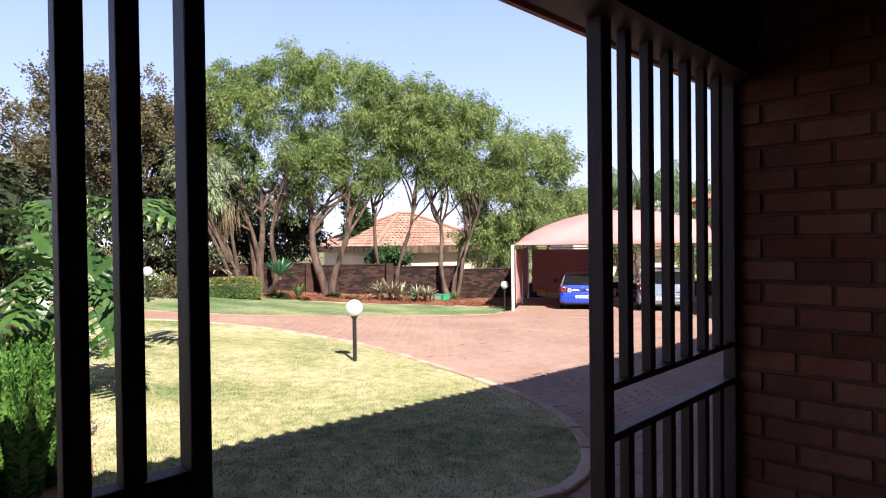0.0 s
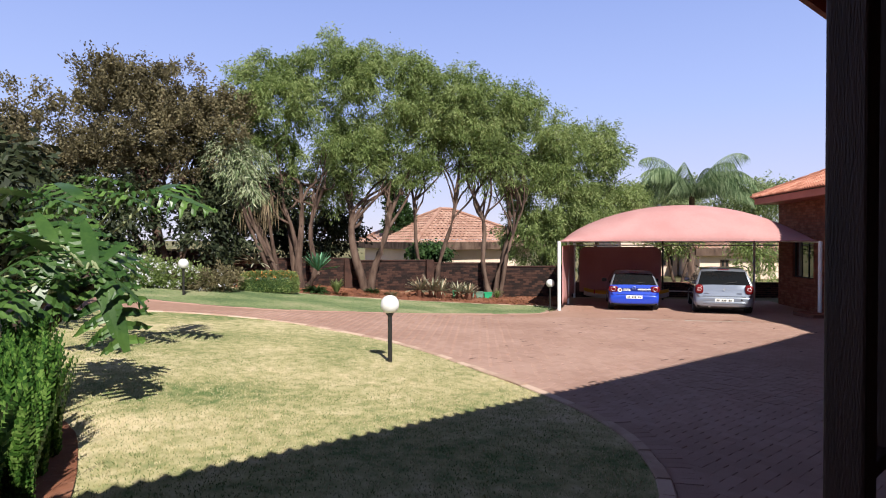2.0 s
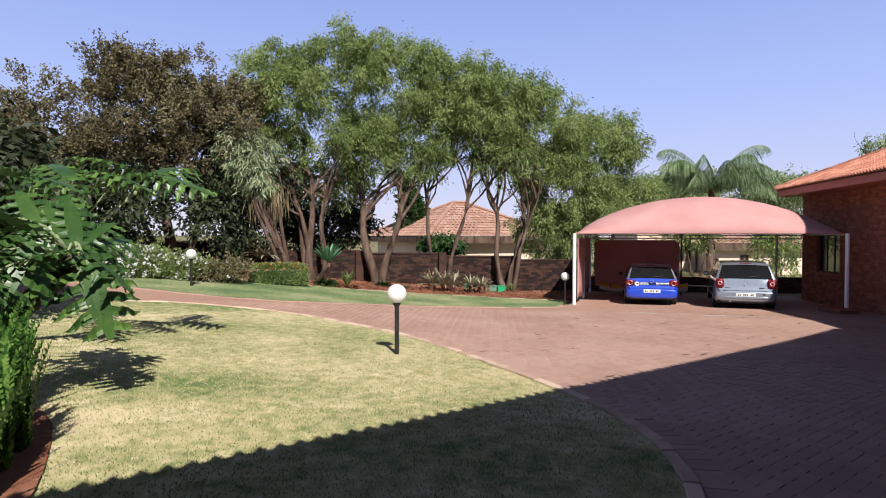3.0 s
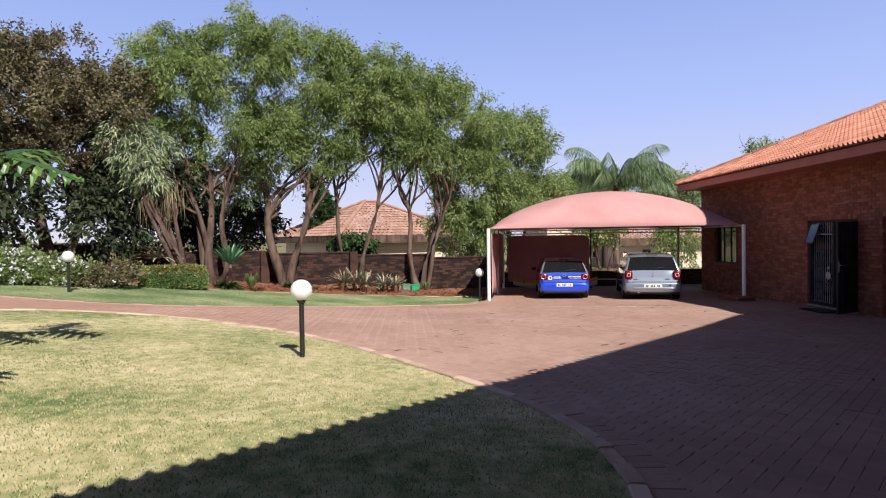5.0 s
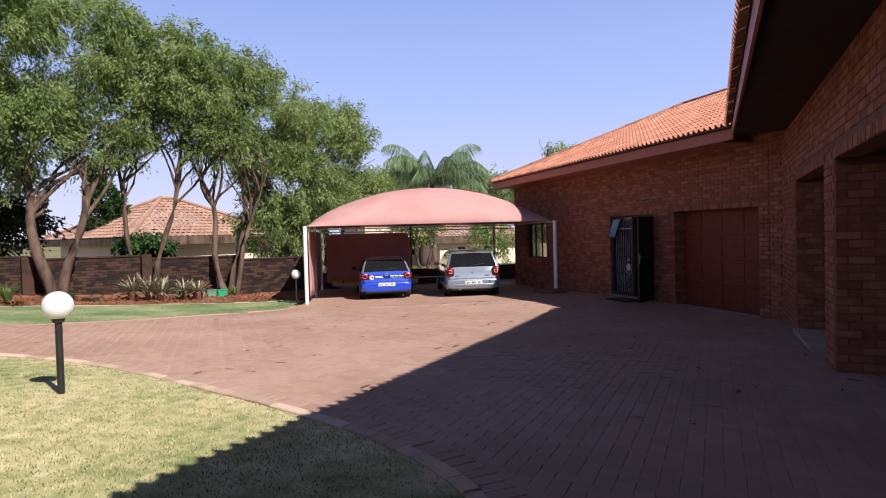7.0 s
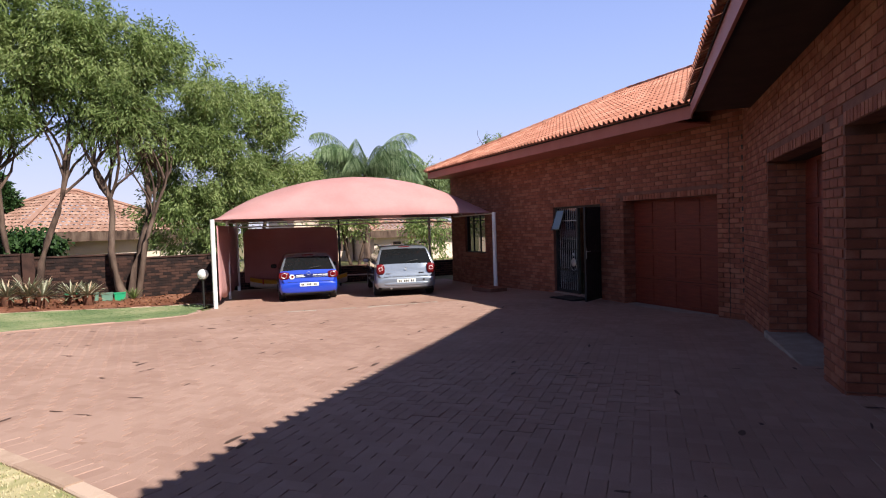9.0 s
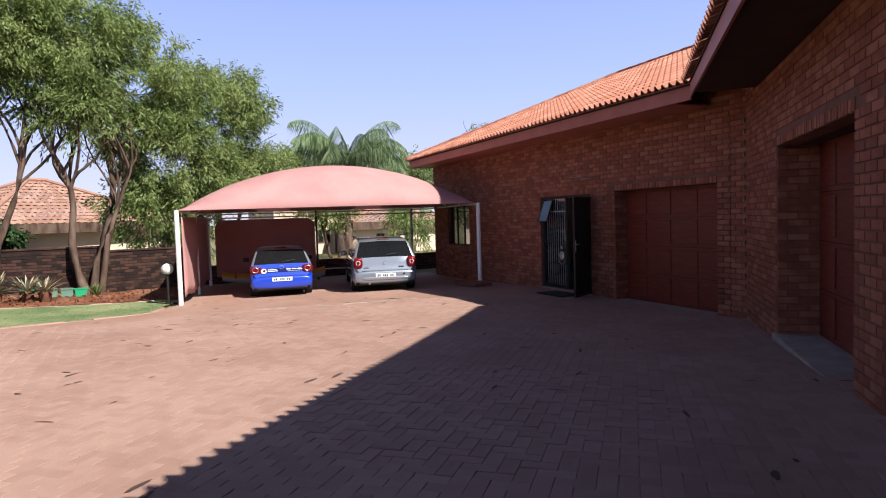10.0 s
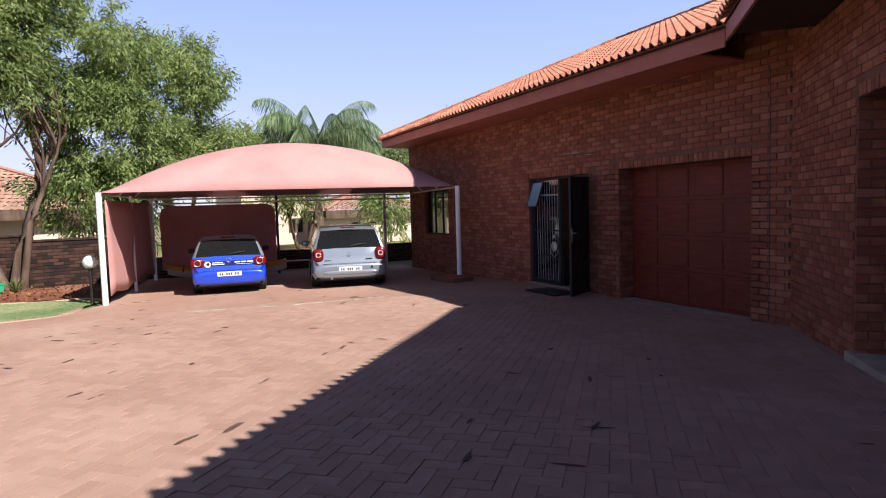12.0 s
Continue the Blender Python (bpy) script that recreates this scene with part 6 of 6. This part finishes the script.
def garden_wall():
    pts = [(25.3, -2.3), (24.7, 0.5), (24.6, 3.5), (23.6, 6.6), (22.9, 9.2), (21.8, 11.8), (20.6, 14.6), (19.0, 18.0)]
    tops = [0.14, 0.25, 0.42, 0.48, 0.62, 0.85, 1.0, 1.1]
    for (p, q), (za, zb) in zip(zip(pts, pts[1:]), zip(tops, tops[1:])):
        d = Vector((q[0] - p[0], q[1] - p[1], 0))
        L = d.length
        ang = math.degrees(math.atan2(d.y, d.x))
        z0 = min(gz(*p), gz(*q)) - 0.2
        top = (za + zb) / 2
        m = pose(p[0], p[1], 0, 0, 0, ang)
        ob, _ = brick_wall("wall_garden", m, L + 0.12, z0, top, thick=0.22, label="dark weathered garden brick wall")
        # core and bricks both take the colour with tree shade in it
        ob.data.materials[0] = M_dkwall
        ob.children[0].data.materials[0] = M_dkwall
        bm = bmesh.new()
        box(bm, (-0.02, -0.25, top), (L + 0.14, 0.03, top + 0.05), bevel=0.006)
        # painted sunlit tone beyond y 9, painted shade tone on the rest
        part("wall_coping", bm, M_coping if p[1] > 9 else M_dkwall, None, "brick coping with light and shade painted into its colour", kind="structure").matrix_basis = m
    # added piers cover the wall joints, in the same shade-toned colour
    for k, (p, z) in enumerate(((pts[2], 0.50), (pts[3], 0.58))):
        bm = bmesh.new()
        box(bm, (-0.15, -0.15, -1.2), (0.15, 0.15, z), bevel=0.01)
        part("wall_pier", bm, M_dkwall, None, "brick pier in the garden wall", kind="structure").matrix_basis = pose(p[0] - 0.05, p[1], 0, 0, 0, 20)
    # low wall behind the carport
    ob, _ = brick_wall("wall_garden_back", pose(25.9, -10.5, 0, 0, 0, 94), 8.2, -1.2, -0.42, label="low brick wall behind the carport, shade painted into its colour")
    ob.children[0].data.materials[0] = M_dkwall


garden_wall()


def house(name, label, m, w, d, wall_z, eave_z, over, rise, hipx, wall_mat, windows, base=-2.0):
    """A low house with a tiled hip roof: x across the front, y back."""
    t = thing(name, label, "house")
    t.matrix_basis = m
    bm = bmesh.new()
    box(bm, (0, 0, base), (w, d, eave_z))
    part("wall", bm, wall_mat, t, "cream plastered walls")
    o = over
    e = [(-o, -o, eave_z), (w + o, -o, eave_z), (w + o, d + o, eave_z), (-o, d + o, eave_z)]
    r = [(hipx, d / 2, eave_z + rise), (w - hipx, d / 2, eave_z + rise)]
    vs, fs = [], []
    def slope(a, b, c, dd, rows, cols):
        a, b, c, dd = map(Vector, (a, b, c, dd))
        nrm = (b - a).cross(dd - a).normalized()
        for j in range(rows):
            l0, r0_ = a.lerp(dd, j / rows), b.lerp(c, j / rows)
            l1, r1 = a.lerp(dd, (j + 1) / rows), b.lerp(c, (j + 1) / rows)
            k = max(1, int((r0_ - l0).length / 0.3))
            for i in range(k):
                q = [l0.lerp(r0_, i / k), l0.lerp(r0_, (i + 0.5) / k), l0.lerp(r0_, (i + 1) / k), l1.lerp(r1, (i + 1) / k), l1.lerp(r1, (i + 0.5) / k), l1.lerp(r1, i / k)]
                h = (0.025, 0.06, 0.025, 0.0, 0.035, 0.0)
                o_ = len(vs)
                vs.extend(tuple(p + nrm * hh) for p, hh in zip(q, h))
                fs.extend([(o_, o_ + 1, o_ + 4, o_ + 5), (o_ + 1, o_ + 2, o_ + 3, o_ + 4)])
    slope(e[0], e[1], r[1], r[0], 13, 0)
    slope(e[2], e[3], r[0], r[1], 13, 0)
    slope(e[1], e[2], r[1], r[1], 13, 0)
    slope(e[3], e[0], r[0], r[0], 13, 0)
    raw("roof", vs, fs, M_tile_n, t, "faded terracotta tiled hip roof", kind="stuff")
    bm = bmesh.new()
    for a, b in ((e[0], r[0]), (e[1], r[1]), (e[2], r[1]), (e[3], r[0]), (r[0], r[1])):
        tube(bm, [Vector(a) + Vector((0, 0, 0.08)), Vector(b) + Vector((0, 0, 0.08))], 0.1, 6)
    part("ridge", bm, M_tile_n, t)
    bm = bmesh.new()
    # fascia drawn 0.40 deep so its brown also paints the soffit's shade
    box(bm, (-o, -o - 0.05, eave_z - 0.40), (w + o, -o - 0.004, eave_z + 0.02))
    box(bm, (-o, -o + 0.04, eave_z - 0.36), (-o + 0.04, d + o, eave_z + 0.02))
    box(bm, (w + o - 0.04, -o + 0.04, eave_z - 0.36), (w + o, d + o, eave_z + 0.02))
    part("fascia", bm, M_bark, t, "brown fascia, deepened to paint the soffit shade below it")
    bm = bmesh.new()
    box(bm, (-o + 0.04, -o + 0.04, eave_z - 0.35), (w + o - 0.04, 0, eave_z - 0.32))
    part("soffit", bm, M_bark, t)
    for x0, x1, z0, z1 in windows:
        bm = bmesh.new()
        box(bm, (x0, -0.03, z0), (x1, 0.02, z1))
        wd = part("window", bm, M_bark, t, "dark timber window")
        for k in range(2):
            bm = bmesh.new()
            ww = (x1 - x0) / 2
            box(bm, (x0 + k * ww + 0.08, -0.04, z0 + 0.08), (x0 + (k + 1) * ww - 0.05, -0.031, z1 - 0.08))
            part("pane", bm, M_glass, wd)
    return t


M_tile_n = mat("faded_terracotta_tile", [(0.30, 0.165, 0.12), (0.35, 0.20, 0.15), (0.41, 0.25, 0.19)], 0.85, 1.5, per="island")
ax = math.degrees(math.atan2(5.95 - 0.2, 26.9 - 31.5))
house("neighbour_house", "cream house with a faded terracotta hip roof beyond the garden wall", pose(39.2, -1.2, -0.06, 0, 0, ax) @ pose(0.5, 0, 0) @ Matrix.Diagonal((1, -1, 1, 1)), 8.0, 7.5, 0, 1.2, 0.6, 2.1, 3.6, M_cream, [(6.7, 7.6, -0.4, 0.7)])
house("neighbour_house", "cream double-storey house seen through the carport", pose(40.0, -6.5, 0, 0, 0, -83), 3.6, 6, 0, 2.6, 0.3, 1.2, 2.5, M_cream, [(0.9, 1.9, -0.55, 0.35), (2.5, 3.3, -0.4, 0.4)])
house("neighbour_house", "low cream house with a weathered tile roof beyond the carport", pose(37.5, -10.6, 0, 0, 0, -83), 5.5, 5, 0, 0.75, 0.4, 0.9, 2.3, M_cream, [(1.2, 1.7, -0.7, 0.1), (3.0, 3.5, -0.7, 0.1)])


# ---- marks and small things on the paving ----
def marks():
    """Dark chipped and stained spots on the sunlit drive."""
    rng = np.random.default_rng(23)
    M_mark = mat("dark_paving_stain", [(0.06, 0.035, 0.028), (0.12, 0.07, 0.055)], 0.9, 8)
    vs, fs = [], []
    while len(fs) < 120:
        x, y = rng.uniform(6, 21), rng.uniform(-7.5, 5.5)
        if not inside([x], [y], ROAD)[0] or inside([x], [y], LAWN)[0]:
            continue
        a, L, w = radians(WALL_A) + rng.choice([0, math.pi / 2]) + rng.normal(0, 0.15), rng.uniform(0.04, 0.13), rng.uniform(0.008, 0.03)
        o = len(vs)
        for k in range(8):
            t = 2 * math.pi * k / 8
            r = rng.uniform(0.7, 1.15)
            p, q = r * L * math.cos(t), r * w * math.sin(t)
            px, py = x + p * math.cos(a) - q * math.sin(a), y + p * math.sin(a) + q * math.cos(a)
            vs.append((px, py, gz(px, py) + 0.0045))
        fs.append(tuple(range(o, o + 8)))
    raw("paving_marks", vs, fs, M_mark, label="dark stains and chipped joints on the paving", kind="stuff")


marks()


def leaf_litter():
    rng = np.random.default_rng(29)
    n = 2600
    x, y = rng.uniform(20.5, 24.3, n), rng.uniform(-1.5, 13, n)
    ok = inside(x, y, BED)
    x, y = x[ok], y[ok]
    c = np.stack([x, y, np.array([gz(a, b) for a, b in zip(x, y)]) + 0.06], 1)
    d = rng.normal(size=(len(x), 3))
    d[:, 2] *= 0.3
    leaf_mesh("leaf_litter", c, d, rng.uniform(0.05, 0.12, len(x)), rng.uniform(0.01, 0.03, len(x)), M_dry, None, label="dry fallen leaves on the bed", kind="stuff", rng=rng)


leaf_litter()

# bracket over the door
pipe = thing("wall_bracket", "thin metal bracket fixed to the brick above the doorway", "bracket")
pipe.location = (15.1, WING_Y + 0.01, 1.62)
bm = bmesh.new()
for p in ([(-0.25, 0.0, 0.0), (-0.25, 0.32, 0.02)], [(0.25, 0.0, 0.0), (0.25, 0.32, 0.02)], [(-0.25, 0.32, 0.02), (0.25, 0.32, 0.02)], [(-0.25, 0.005, 0.0), (0.25, 0.005, 0.0)]):
    tube(bm, p, 0.006, 6)
part("frame", bm, M_metal, pipe)

# ---- single pieces nearest the walk ----
def shared(name, verts, faces, material):
    me = bpy.data.meshes.new(name)
    me.from_pydata([tuple(v) for v in verts], [], [tuple(f) for f in faces])
    me.materials.append(material)
    return me


def single_pavers():
    got, c, s, rng = NEAR_PAVERS
    floor = bpy.data.objects["pavement"]
    a, b = 0.1085, 0.053
    vs = [(p * (a - e), q * (b - e), dz) for e, dz in ((0.0, -0.012), (0.0, -0.0015), (0.003, 0.0)) for p, q in ((-1, -1), (1, -1), (1, 1), (-1, 1))]
    me = shared("paver", vs, PAV_F, M_paver_ob)
    for x, y, h in got:
        o = new("paver", me)
        o.parent = floor
        e = 0.2
        sx, sy = math.degrees(math.atan((gz(x + e, y) - gz(x - e, y)) / (2 * e))), math.degrees(math.atan((gz(x, y + e) - gz(x, y - e)) / (2 * e)))
        o.matrix_basis = pose(x, y, gz(x, y) + rng.normal(0, 0.0014)) @ pose(0, 0, 0, sy + rng.normal(0, 0.35), -sx + rng.normal(0, 0.35), 0) @ pose(0, 0, 0, 0, 0, WALL_A + (0 if h else 90))


single_pavers()


def single_bricks(wall, bricks):
    rng = np.random.default_rng(3)
    meshes = {}
    for x0, x1, za, zb in bricks:
        key = (round((x1 - x0) * 100), round((zb - za) * 100))
        if key not in meshes:
            meshes[key] = shared("brick", brick_verts(0, x1 - x0, 0, zb - za, rng), BRICK_F, M_brick_ob)
        o = new("brick", meshes[key])
        o.parent = wall
        o.matrix_basis = pose(x0, rng.uniform(0, 0.0015), za)


single_bricks(wall_main, MAIN_SINGLE)
single_bricks(wall_wing, WING_SINGLE)
single_bricks(wall_entry, ENTRY_SINGLE)


def single_tiles(roof, tiles):
    me = shared("roof_tile", TV, TF, M_tile_ob)
    rng = np.random.default_rng(9)
    for x, y in tiles:
        o = new("roof_tile", me)
        o.parent = roof
        o.matrix_basis = pose(x, y, rng.uniform(-0.002, 0.003))


single_tiles(roof_wing, WING_TILES)
